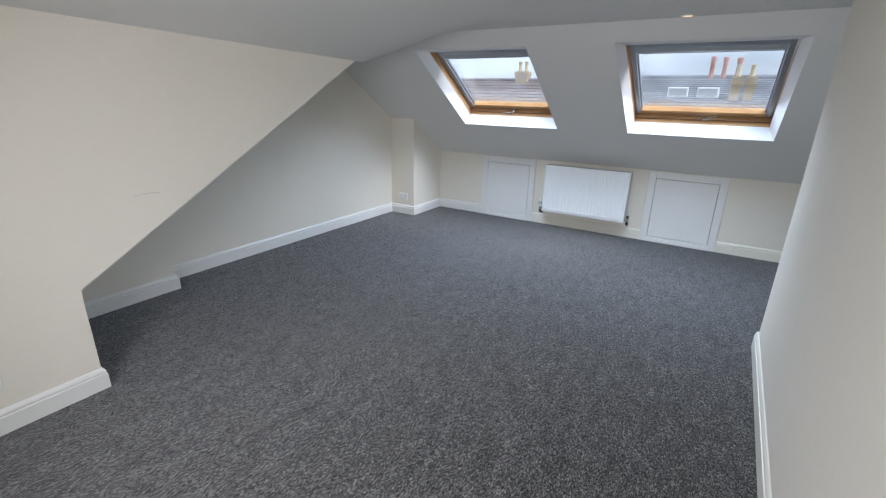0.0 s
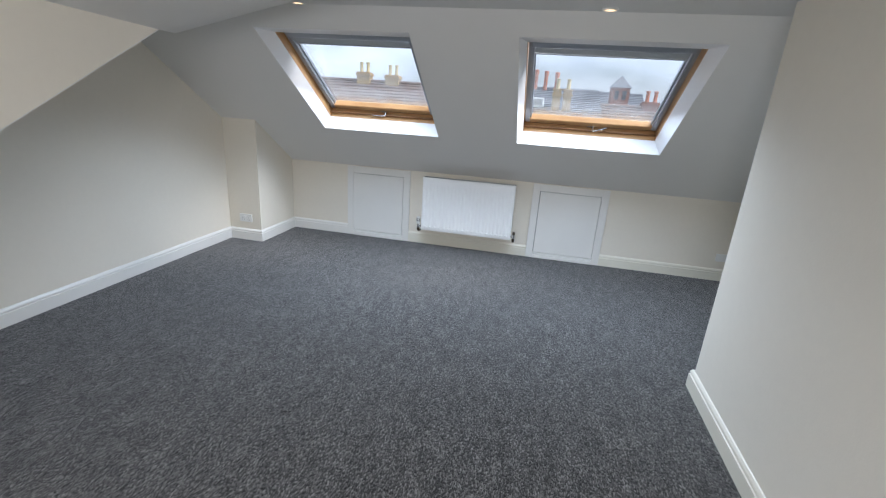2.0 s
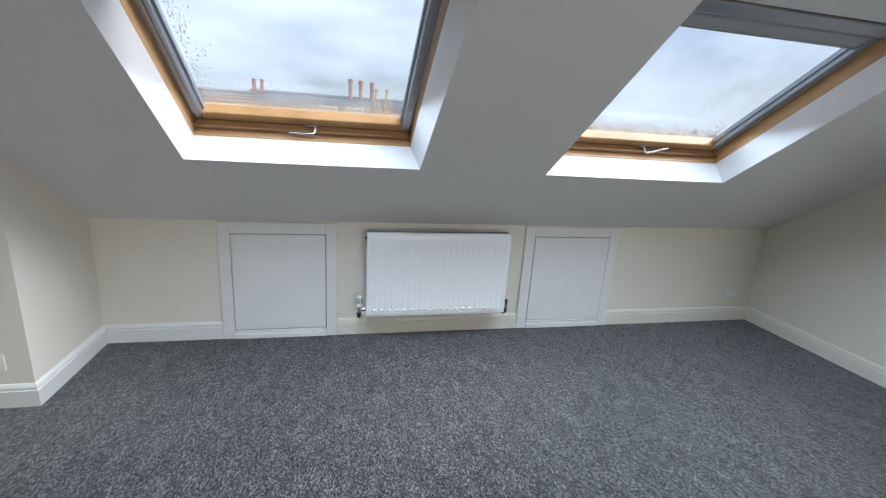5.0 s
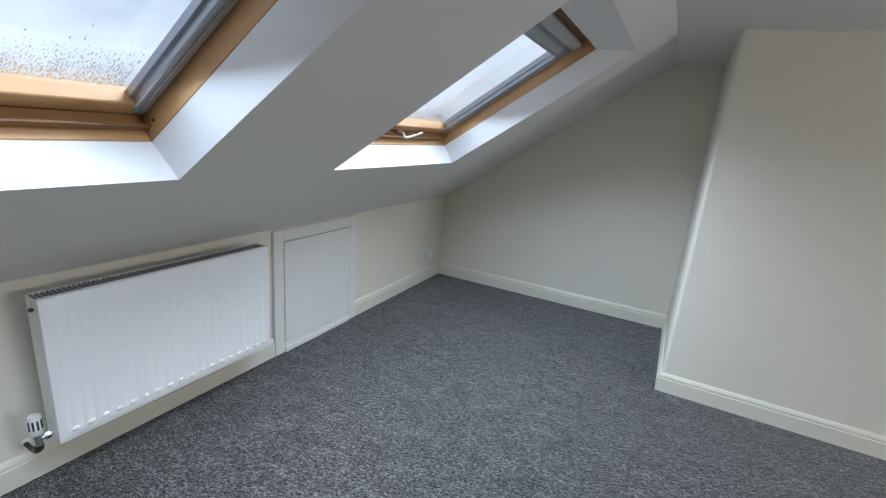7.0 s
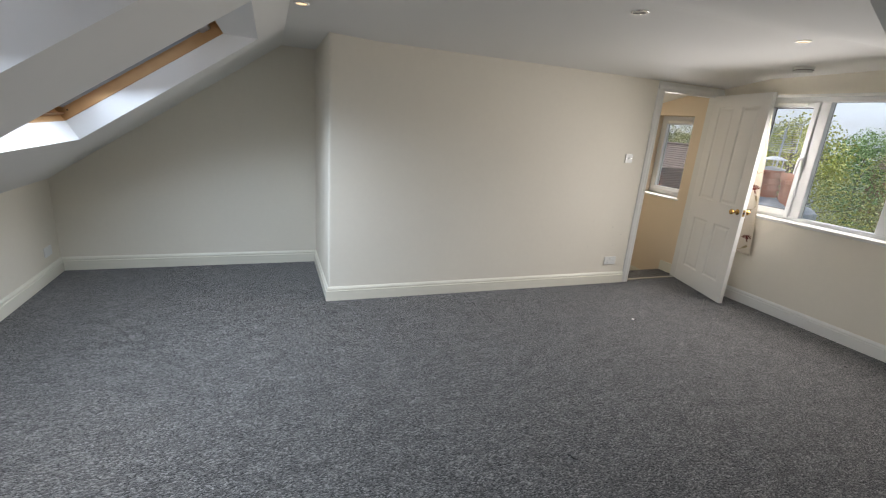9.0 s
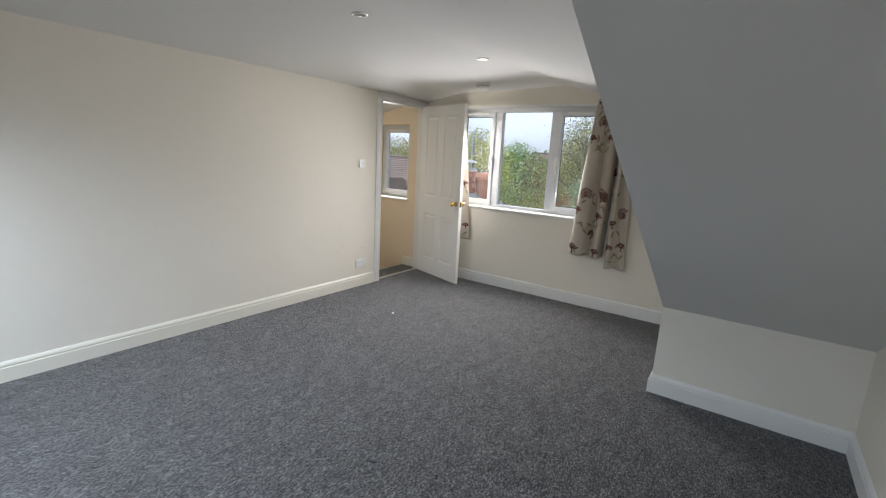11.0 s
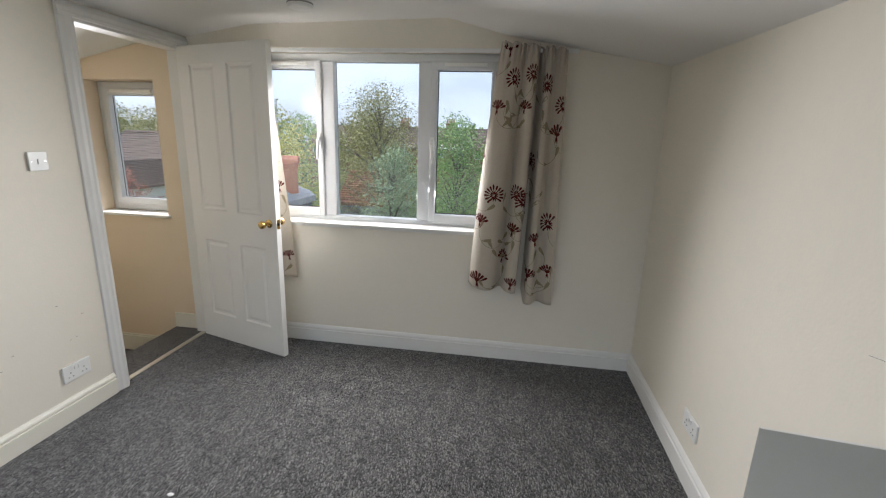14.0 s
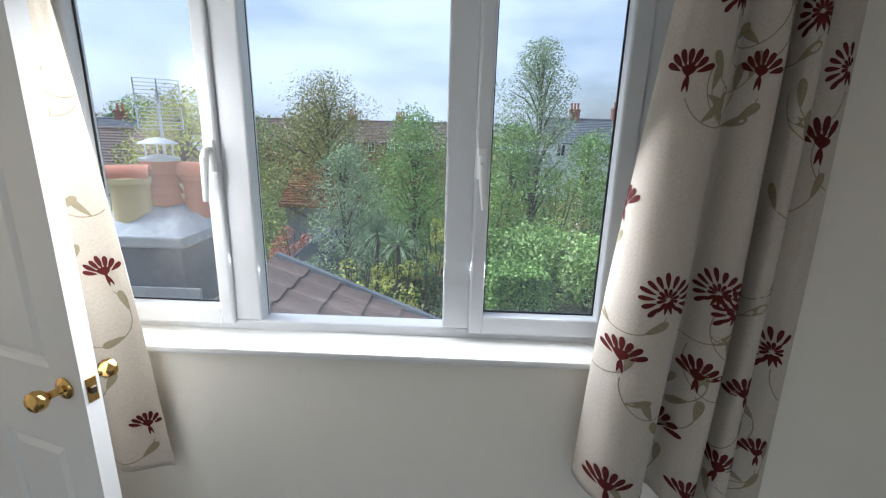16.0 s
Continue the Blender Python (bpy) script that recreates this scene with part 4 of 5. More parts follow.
# the drawn-aside curtain: a turned edge, two full folds, a deep valley and a flat tail
SECTION, CLOTH_W = smooth_section([(0.045, -0.035), (0.0, -0.012), (0.02, 0.03), (0.08, 0.062), (0.18, 0.075), (0.28, 0.062), (0.345, 0.015), (0.38, 0.008), (0.43, 0.045), (0.50, 0.066),
                                   (0.565, 0.050), (0.572, -0.02), (0.60, -0.075), (0.66, -0.055), (0.675, -0.01), (0.70, 0.032), (0.765, 0.034), (0.80, 0.0), (0.84, -0.016), (0.92, 0.004), (1.0, 0.0)])


def section_at(a):
    k = min(0.9999, max(0.0, a)) * (len(SECTION) - 1)
    i = int(k)
    return SECTION[i].lerp(SECTION[min(i + 1, len(SECTION) - 1)], k - i)


def across(f, lo=0.06):
    """The share of the cloth's width at which the share f of the drawn width is reached."""
    return min((abs(section_at(k / 400).x - f), k / 400) for k in range(int(lo * 400), 401))[1]


def surf_right(a, b):
    p = section_at(a)
    s = max(0.0, b) ** 0.85
    x0, x1 = -2.062 + 0.135 * s, -2.435 - 0.035 * s
    zt = 2.012 - 0.03 * p.x
    tail = min(1.0, max(0.0, (p.x - 0.62) / 0.07))
    zb = 0.562 - 0.035 * p.x - 0.075 * tail * tail * (3 - 2 * tail) + 0.006 * math.sin(23 * a)
    head = math.exp(-max(0.0, b) * 15)
    deep = 0.42 + 0.58 * min(1.0, max(0.0, b) * 1.7)
    y = -3.865 + 1.35 * p.y * deep + 0.011 * head * math.sin(125 * a) + 0.004 * math.sin(17 * a + 6 * b) * min(1.0, 3 * b)
    x = x0 + (x1 - x0) * p.x + 0.008 * math.sin(3.5 * b + 6 * a) * b
    return Vector((x, y, zt + (zb - zt) * b + 0.007 * head * math.sin(62 * a)))


def surf_left(a, b):
    x0 = -0.36
    x1 = -0.575 - 0.15 * max(0.0, b) ** 0.8
    zt, zb = 2.0, 0.56 - 0.05 * a + 0.02 * math.sin(a * 5)
    fold = 2 * math.pi * (1.6 * a + 0.1)
    amp = 0.012 + 0.020 * min(1, b * 1.5)
    y = -3.875 + amp * math.sin(fold + 0.4 * b) + 0.012 * math.exp(-max(0.0, b) * 16) * math.sin(70 * a)
    return Vector((x0 + (x1 - x0) * (a + 0.015 * math.sin(fold + 2)), y, zt + (zb - zt) * b))


PRINTS = [(across(f), b, full, size) for f, b, full, size in (
    (0.19, 0.585, True, 1.0), (0.46, 0.575, True, 0.95), (0.545, 0.60, True, 0.95), (0.90, 0.655, True, 1.05), (0.27, 0.13, True, 1.0), (0.52, 0.105, True, 0.9), (0.72, 0.135, True, 1.0),
    (0.09, 0.25, False, 1.0), (0.92, 0.315, False, 1.1), (0.97, 0.20, True, 0.9), (0.45, 0.24, False, 0.9), (0.06, 0.71, False, 1.0), (0.45, 0.735, False, 1.0), (0.36, 0.865, False, 1.05),
    (0.10, 0.965, False, 1.1), (0.50, 0.965, False, 0.9), (0.60, 0.44, True, 0.9), (0.70, 0.88, False, 1.0), (0.93, 0.86, False, 0.9), (0.15, 0.03, False, 1.0), (0.75, 0.73, False, 0.9))]
PRINTS.append((0.035, 0.46, False, 1.0))
curtain("beige curtain printed with dark red flowers, drawn aside", surf_right, CLOTH_W, PRINTS, 3)
curtain("beige flower-printed curtain bunched behind the open door", surf_left, 0.44,
        [(0.30, 0.50, False, 0.9), (0.62, 0.40, True, 1.0), (0.88, 0.585, False, 0.9), (0.45, 0.70, True, 0.9), (0.9, 0.90, False, 0.8), (0.7, 0.16, True, 1.0), (0.3, 0.1, False, 1.0), (0.35, 0.92, False, 0.9)], 5)
ct = empty("curtain_track", "white plastic curtain track above the window", "curtain track")
part("rail", bevel(boxes((-2.5, -3.925, 1.966, -0.3, -3.905, 1.988)), 0.003, 2), M_PLASTIC, ct)
for x in (-2.42, -1.4, -0.4):
    part("bracket", boxes((x - 0.012, YW, 1.970, x + 0.012, -3.925, 1.984)), M_PLASTIC, ct)

# ---- electrics ----


def wall_plate(name, label, category, m, w, h, kind):
    """Plates face local -y."""
    p = empty(name, label, category, m)
    part("plate", bevel(boxes((-w / 2, -0.009, -h / 2, w / 2, 0, h / 2)), 0.003, 2), M_PLASTIC, p)
    if kind == "switch":
        part("rocker", bevel(boxes((-0.006, -0.014, -0.012, 0.006, -0.009, 0.012)), 0.002, 2), M_PLASTIC, p)
        for x in (-0.030, 0.030):
            part("screw", lathe(bmesh.new(), [(0.0025, 0), (0.0025, 0.0012)], 10, pose(x, -0.009, 0, 90)), M_CHROME, p)
    if kind == "socket":
        for cx in (-0.036, 0.036):
            for dx, dz, sw, sh in ((0, 0.002, 0.004, 0.008), (-0.011, -0.020, 0.007, 0.004), (0.011, -0.020, 0.007, 0.004)):
                part("pin_hole", boxes((cx + dx - sw / 2, -0.0093, dz - sh / 2, cx + dx + sw / 2, -0.0088, dz + sh / 2)), M_DARK, p)
        for cx in (-0.010, 0.010):
            part("rocker", bevel(boxes((cx - 0.006, -0.013, 0.012, cx + 0.006, -0.009, 0.030)), 0.002, 2), M_PLASTIC, p)
    return p


wall_plate("light_switch", "white plastic light switch on cream wall by the door", "light switch", pose(0, -2.876, 1.312, 0, 0, -90), 0.086, 0.086, "switch")
wall_plate("wall_socket", "white double socket on cream wall by the door", "socket", pose(0, -2.876, 0.25, 0, 0, -90), 0.146, 0.086, "socket")
wall_plate("wall_socket", "white double socket on the dormer cheek wall", "socket", pose(XC, -2.975, 0.27, 0, 0, 90), 0.146, 0.086, "socket")
wall_plate("wall_socket", "white double socket low on the boxed-in pillar", "socket", pose(-4.03, Y_PIL, 0.24, 0, 0, 0), 0.146, 0.086, "socket")
wall_plate("blank_plate", "painted-over blank plate low on the front wall", "blank plate", pose(0.89, YF, 0.242, 0, 0, 0), 0.13, 0.08, "none")

M_LED = bpy.data.materials.new("warm lamp face")
M_LED.use_nodes = True
M_LED.node_tree.nodes["Principled BSDF"].inputs["Emission Color"].default_value = (1.0, 0.62, 0.30, 1)
M_LED.node_tree.nodes["Principled BSDF"].inputs["Emission Strength"].default_value = 1.3
M_LEDOFF = material("unlit lamp face", (0.35, 0.34, 0.32), 0.2, stain=0.05)


def downlight(x, y, lit):
    z = z_ceiling(x, y)
    d = empty("downlight", "lit recessed ceiling spotlight with white rim" if lit else "unlit recessed ceiling spotlight with white rim", "spotlight", pose(x, y, z), group="ceiling spotlights")
    part("rim", lathe(bmesh.new(), [(0.030, 0.004), (0.031, -0.006), (0.040, -0.006), (0.043, -0.002), (0.043, 0.004)], 28), M_PLASTIC if lit else M_CHROME, d, smooth=True)
    part("lamp", lathe(bmesh.new(), [(0.029, 0.003), (0.029, -0.002)], 24), M_LED if lit else M_LEDOFF, d)
    if lit:
        ld = bpy.data.lights.new("downlight_beam", "SPOT")
        ld.energy, ld.color, ld.spot_size, ld.spot_blend, ld.shadow_soft_size = 2.5, (1.0, 0.78, 0.52), radians(110), 0.7, 0.025
        lo = new("downlight_beam", ld)
        lo.matrix_world = look((x, y, z - 0.03), (x, y, 0))


downlight(-0.76, 0.26, True)
downlight(-1.60, -2.52, True)
downlight(-2.64, 0.28, True)
downlight(-1.58, -1.30, False)
sa = empty("smoke_alarm", "round white smoke alarm on the ceiling", "smoke alarm", pose(-1.03, -3.48, z_ceiling(-1.03, -3.48)))
part("base", lathe(bmesh.new(), [(0.068, 0.004), (0.070, -0.008), (0.070, -0.016)], 32), M_PLASTIC, sa, smooth=True)
part("cover", lathe(bmesh.new(), [(0.065, -0.016), (0.065, -0.034), (0.058, -0.043), (0.026, -0.047)], 32), M_PLASTIC, sa, smooth=True)
part("vent_ring", lathe(bmesh.new(), [(0.066, -0.020), (0.066, -0.027)], 32), M_GREYMARK, sa)

# ---- worn spots ----
def scuff(path, r, name="scuff_mark", label="thin grey scuff on the wall"):
    bm = bmesh.new()
    tube(bm, path, r, 5)
    return tagged(mesh_ob(name, bm, M_GREYMARK), label, "scuff mark", "", "structure")


scuff([(XC + 0.0005, -2.20, 1.005), (XC + 0.0005, -2.16, 1.012), (XC + 0.0005, -2.11, 1.012), (XC + 0.0005, -2.07, 1.004)], 0.0008)
rs = random.Random(4)
for _ in range(7):
    y, z = rs.uniform(-3.0, -2.5), rs.uniform(0.38, 0.75)
    scuff([(-0.0004, y, z), (-0.0004, y + rs.uniform(0.004, 0.014), z + rs.uniform(-0.003, 0.003))], 0.0012)
for y, x1 in ((-2.05, -0.56), (-1.19, -0.62)):
    bm = bmesh.new()
    tube(bm, [(-0.02 - (0.02 + x1 * -1) * k / 16 + 0.0, y + 0.006 * math.sin(k * 1.7) - 0.02 * k / 16, -0.0005) for k in range(17)], 0.0022, 6)
    tagged(mesh_ob("carpet_seam", bm, material("dark seam", (0.055, 0.054, 0.054), 0.95)), "raised seam line in the grey carpet", "carpet seam", "", "structure")
M_THREAD = material("dark thread", (0.02, 0.02, 0.02), 0.95)
for x, y, ln, turn in ((-2.12, -0.89, 0.05, 0.5), (-3.42, -0.05, 0.03, 1.9), (-1.90, -3.50, 0.025, 0.2)):
    bm = bmesh.new()
    tube(bm, [(x + ln * (k / 6 - 0.5) * math.cos(turn), y + ln * (k / 6 - 0.5) * math.sin(turn) + 0.004 * math.sin(k), 0.003) for k in range(7)], 0.0025, 6)
    tagged(mesh_ob("thread", bm, M_THREAD), "short dark thread lying on the carpet", "thread", "carpet threads")
bm = bmesh.new()
bmesh.ops.create_icosphere(bm, subdivisions=2, radius=0.012)
bmesh.ops.scale(bm, verts=bm.verts, vec=(1.2, 0.8, 0.35))
tagged(mesh_ob("paper_scrap", bm, M_PLASTIC), "small white scrap lying on the carpet", "paper scrap").location = (-0.852, -2.459, 0.004)

# ---- outdoors ----
ZG = -5.8
M_GRASS = material("garden grass", (0.07, 0.11, 0.03), 0.95, grain=0.5, grain_scale=6, stain=0.6, stain_scale=0.15, color2=(0.09, 0.075, 0.04), bump=0.6, bump_scale=30)
M_BARK = material("grey bark", (0.14, 0.11, 0.085), 0.9, grain=0.5, grain_scale=20, bump=0.6, bump_scale=40)
M_BRICK = material("red brick wall", (0.30, 0.13, 0.085), 0.9, grain=0.4, grain_scale=14, stain=0.4, stain_scale=0.6, bump=0.4, bump_scale=30)
M_YBRICK = material("buff brick wall", (0.46, 0.32, 0.15), 0.9, grain=0.35, grain_scale=14, stain=0.4, stain_scale=0.8, bump=0.4, bump_scale=30)
M_RENDER = material("white render", (0.72, 0.72, 0.70), 0.85, stain=0.2, stain_scale=0.6, bump=0.2)
M_GREYRENDER = material("grey render", (0.34, 0.35, 0.36), 0.85, stain=0.3, stain_scale=0.6, bump=0.2)
M_ROOFBROWN = material("brown concrete roof tiles", (0.19, 0.125, 0.10), 0.85, grain=0.4, grain_scale=9, stain=0.5, stain_scale=0.5, color2=(0.10, 0.085, 0.075), bump=0.4, bump_scale=12, object_random=0.25)
M_ROOFRED = material("orange clay roof tiles", (0.36, 0.14, 0.075), 0.85, grain=0.4, grain_scale=9, stain=0.4, stain_scale=0.7, bump=0.4, bump_scale=12)
M_SLATE = material("grey slate roof", (0.15, 0.16, 0.18), 0.7, grain=0.4, grain_scale=9, stain=0.4, stain_scale=0.5, bump=0.3, bump_scale=12)
M_TERRA = material("terracotta chimney pot", (0.52, 0.20, 0.115), 0.8, grain=0.2, grain_scale=30, stain=0.3, stain_scale=6, bump=0.2)
M_CREAMPOT = material("cream glazed chimney pot", (0.62, 0.50, 0.27), 0.6, grain=0.15, grain_scale=30, stain=0.2, stain_scale=6, bump=0.1)
M_STACK = material("dark weathered render", (0.11, 0.12, 0.135), 0.8, grain=0.4, grain_scale=18, stain=0.5, stain_scale=2.5, color2=(0.22, 0.23, 0.24), bump=0.5, bump_scale=25)
M_LEAD = material("weathered lead and mortar", (0.27, 0.29, 0.32), 0.55, grain=0.4, grain_scale=18, stain=0.6, stain_scale=3, color2=(0.55, 0.55, 0.53), bump=0.6, bump_scale=25)
M_LICHEN = material("lichened roof felt", (0.30, 0.25, 0.13), 0.9, grain=0.5, grain_scale=12, stain=0.5, stain_scale=2, color2=(0.25, 0.25, 0.26), bump=0.4)
M_GALV = material("galvanised steel", (0.55, 0.57, 0.58), 0.35, metal=0.8, stain=0.2)
M_DARKGLASS = material("dark window glass", (0.03, 0.035, 0.04), 0.08, spec=0.7)
M_FENCE = material("weathered fence timber", (0.24, 0.17, 0.10), 0.9, grain=0.4, grain_scale=8, stain=0.3)

bm = bmesh.new()
G = 40
gv = [[bm.verts.new((-400 + 800 * i / G, -400 + 800 * j / G, ZG)) for i in range(G + 1)] for j in range(G + 1)]
for j in range(G):
    for i in range(G):
        bm.faces.new((gv[j][i], gv[j][i + 1], gv[j + 1][i + 1], gv[j + 1][i]))
structure("ground", bm, M_GRASS, "green gardens reaching to the horizon", "ground")


def leaf_material(name, c1, c2):
    m = bpy.data.materials.new(name)
    m.use_nodes = True
    nt = m.node_tree
    b = nt.nodes["Principled BSDF"]
    b.inputs["Roughness"].default_value = 0.6
    b.inputs["Subsurface Weight"].default_value = 0.0
    b.inputs["Transmission Weight"].default_value = 0.0
    geo = nt.nodes.new("ShaderNodeNewGeometry")
    mx = nt.nodes.new("ShaderNodeMixRGB")
    mx.inputs[1].default_value, mx.inputs[2].default_value = (*c1, 1), (*c2, 1)
    rg = nt.nodes.new("ShaderNodeMapRange")
    rg.inputs[3].default_value, rg.inputs[4].default_value = 0.15, 0.95
    nt.links.new(geo.outputs["Random Per Island"], rg.inputs[0])
    nt.links.new(rg.outputs[0], mx.inputs[0])
    nt.links.new(mx.outputs[0], b.inputs["Base Color"])
    return m


L_GREEN = leaf_material("mid green leaves", (0.084, 0.178, 0.034), (0.332, 0.489, 0.127))
L_OLIVE = leaf_material("olive autumn leaves", (0.119, 0.143, 0.035), (0.431, 0.392, 0.127))
L_DARK = leaf_material("dark green leaves", (0.026, 0.066, 0.022), (0.138, 0.235, 0.078))
L_YELLOW = leaf_material("yellow green leaves", (0.213, 0.238, 0.042), (0.600, 0.600, 0.117))
L_RED = leaf_material("red autumn leaves", (0.309, 0.066, 0.047), (0.600, 0.274, 0.177))
L_SILVER = leaf_material("silver green leaves", (0.116, 0.170, 0.080), (0.45, 0.54, 0.31))
L_FERN = leaf_material("feathery green needles", (0.119, 0.201, 0.047), (0.392, 0.548, 0.157))
L_BROWN = leaf_material("rust brown shrub leaves", (0.262, 0.143, 0.072), (0.600, 0.431, 0.216))


def scatter_leaves(bm, rnd, centre, radius, n, size, squash=1.0):
    """Leaves in a rounded clump, denser towards its skin."""
    for _ in range(n):
        d = Vector((rnd.gauss(0, 1), rnd.gauss(0, 1), rnd.gauss(0, 1))).normalized()
        r = radius * rnd.uniform(0.35, 1.0) ** 0.6
        p = Vector(centre) + Vector((d.x * r, d.y * r, d.z * r * squash))
        s = size * rnd.uniform(0.6, 1.4)
        a = Vector((rnd.gauss(0, 1), rnd.gauss(0, 1), rnd.gauss(0, 0.6))).normalized()
        b = a.orthogonal().normalized()
        b = Matrix.Rotation(rnd.uniform(0, 6.28), 3, a) @ b
        tip = p + a * s
        bm.faces.new([bm.verts.new(q) for q in (p, p + a * s * 0.5 + b * s * 0.32, tip, p + a * s * 0.5 - b * s * 0.32)])


def tree(label, x, y, height, crown_w, mat, seed, crown_from=0.3, clumps=60, leaves=70, leaf=0.12, spire=0.0, name="tree", group="garden trees"):
    rnd = random.Random(seed)
    crown_w *= 1.3
    t = empty(name, label, "tree", pose(x, y, ZG), group=group)
    bm = bmesh.new()
    top = Vector((rnd.uniform(-0.2, 0.2), rnd.uniform(-0.2, 0.2), height * 0.93))
    pts = [Vector((0, 0, 0)).lerp(top, k / 8) + Vector((rnd.uniform(-0.06, 0.06), rnd.uniform(-0.06, 0.06), 0)) * (k % 8 > 0) for k in range(9)]
    r0 = height * 0.018
    tube(bm, pts, [r0 * (1 - 0.9 * k / 8) for k in range(9)], 8)
    crown = bmesh.new()
    z0 = height * crown_from
    for k in range(clumps):
        f = (k + rnd.random()) / clumps
        z = z0 + (height - z0) * f
        wide = crown_w * 0.5 * (math.sin(math.pi * min(1, 0.12 + 0.88 * f)) ** 0.6 * (1 - spire * f) + 0.06)
        ang = k * 2.4 + rnd.uniform(-0.5, 0.5)
        rad = wide * rnd.uniform(0.15, 1.0)
        c = Vector((math.cos(ang) * rad, math.sin(ang) * rad, z))
        s = pts[min(8, max(1, int(8 * (f * 0.75 + crown_from * 0.6))))]
        if k % 2 == 0:
            tube(bm, [s, s.lerp(c, 0.5) + Vector((0, 0, 0.08 * height * 0.3)), c], [r0 * 0.3, r0 * 0.18, r0 * 0.06], 5)
        scatter_leaves(crown, rnd, c, crown_w * rnd.uniform(0.10, 0.19), int(leaves * 2.5), leaf * 0.85, 0.85)
    part("trunk", bm, M_BARK, t, "grey branching trunk", smooth=True)
    part("crown", crown, mat, t)
    return t


def bush(label, x, y, z, w, h, mat, seed, n=14, leaves=110, leaf=0.09, name="bush", group="garden shrubs"):
    rnd = random.Random(seed)
    b = empty(name, label, "bush", pose(x, y, ZG), group=group)
    bm = bmesh.new()
    for k in range(5):
        a = k * 1.26
        tube(bm, [(0, 0, 0), (math.cos(a) * w * 0.1, math.sin(a) * w * 0.1, (z - ZG) * 0.5), (math.cos(a) * w * 0.25, math.sin(a) * w * 0.25, z - ZG)], [0.05, 0.035, 0.015], 5)
    part("stem", bm, M_BARK, b)
    cr = bmesh.new()
    low = max(0.3, z - ZG - h)
    for k in range(n):
        a = rnd.uniform(0, 6.28)
        r = w * 0.5 * math.sqrt(rnd.random())
        c = (math.cos(a) * r, math.sin(a) * r, rnd.uniform(low, z - ZG) - 0.3 * (r / w) * h)
        scatter_leaves(cr, rnd, c, w * rnd.uniform(0.13, 0.24), leaves, leaf)
    part("crown", cr, mat, b)
    return b


# trees seen from the rear windows
tree("tall olive birch with feathery crown in a garden", 4.7, -24, 9.25, 5.6, L_OLIVE, 1, 0.35, 120, 75, 0.10, 0.4)
tree("dense silver green tree behind the shed", 2.25, -18, 6.7, 2.8, L_SILVER, 2, 0.2, 80, 85, 0.085, 0.35)
tree("bright green garden tree with loose crown", 0.25, -21, 7.8, 4.2, L_GREEN, 3, 0.25, 100, 85, 0.10, 0.45)
tree("tall airy tree above the rooftops", -5.6, -27, 11.6, 4.0, L_SILVER, 4, 0.42, 100, 75, 0.11, 0.25)
tree("dark green tree below the tall one", -4.2, -25, 7.6, 3.4, L_GREEN, 5, 0.2, 60, 75, 0.13, 0.2)
tree("yellow green tree beyond the chimney", 10.2, -22, 8.3, 5.0, L_YELLOW, 6, 0.3, 70, 75, 0.14, 0.15)
tree("silver leaved tree at the garden's end", -10.5, -25, 8.8, 3.8, L_SILVER, 7, 0.3, 60, 70, 0.13, 0.3)
tree("green tree between the gardens", 7.2, -30, 8.2, 5.0, L_OLIVE, 8, 0.3, 70, 70, 0.15, 0.2)
tree("green tree in front of the terrace", -2.6, -34, 8.2, 5.0, L_OLIVE, 9, 0.2, 60, 70, 0.16, 0.2)
tree("green tree in front of the terrace", -11.0, -36, 7.2, 5.0, L_GREEN, 10, 0.2, 60, 70, 0.16, 0.2)
tree("small red-berried tree near the neighbours' house", 17.5, -21, 5.2, 3.2, L_RED, 11, 0.3, 40, 50, 0.10, 0.1)
bush("red autumn shrub beside the fence", 4.45, -18.6, -2.1, 1.7, 1.6, L_RED, 21)
bush("yellow green shrub in the garden", 1.3, -15.2, -2.35, 1.6, 1.8, L_YELLOW, 22)
bush("yellow green shrub in the garden", 0.2, -16.2, -2.4, 1.8, 2.0, L_YELLOW, 23)
bush("dark green shrub in the garden", -0.7, -17.0, -2.2, 2.0, 2.4, L_DARK, 24)
bush("yellow shrub on the lawn's edge", -0.9, -18.8, -1.7, 1.6, 2.0, L_YELLOW, 25)
bush("rust brown shrub on the lawn's edge", -0.6, -14.3, -3.5, 1.5, 1.2, L_BROWN, 26)
bush("yellow green shrub under the fence", 4.3, -16.4, -2.9, 1.4, 1.6, L_YELLOW, 27)
bush("olive shrub in the next garden", -3.2, -24.0, -0.7, 3.2, 3.2, L_YELLOW, 28, 20)
bush("olive shrub in the next garden", -6.4, -24.5, -0.9, 3.4, 3.2, L_OLIVE, 29, 20)
bush("silver green shrub by the end fence", -9.6, -22.0, -1.2, 3.6, 4.0, L_SILVER, 30, 24)
bush("green shrub in the next garden", -2.2, -20.5, -1.0, 2.4, 3.0, L_GREEN, 31, 20)
bush("feathery flat-topped green garden conifer", -4.9, -19.6, -2.35, 4.2, 1.3, L_FERN, 32, 60, 330, 0.13, "conifer")
bush("feathery flat-topped green garden conifer", -6.9, -19.9, -2.5, 2.6, 1.3, L_FERN, 33, 36, 300, 0.13, "conifer")
bush("low brown planting below the window", -2.0, -15.5, -4.2, 2.2, 0.9, L_BROWN, 34)
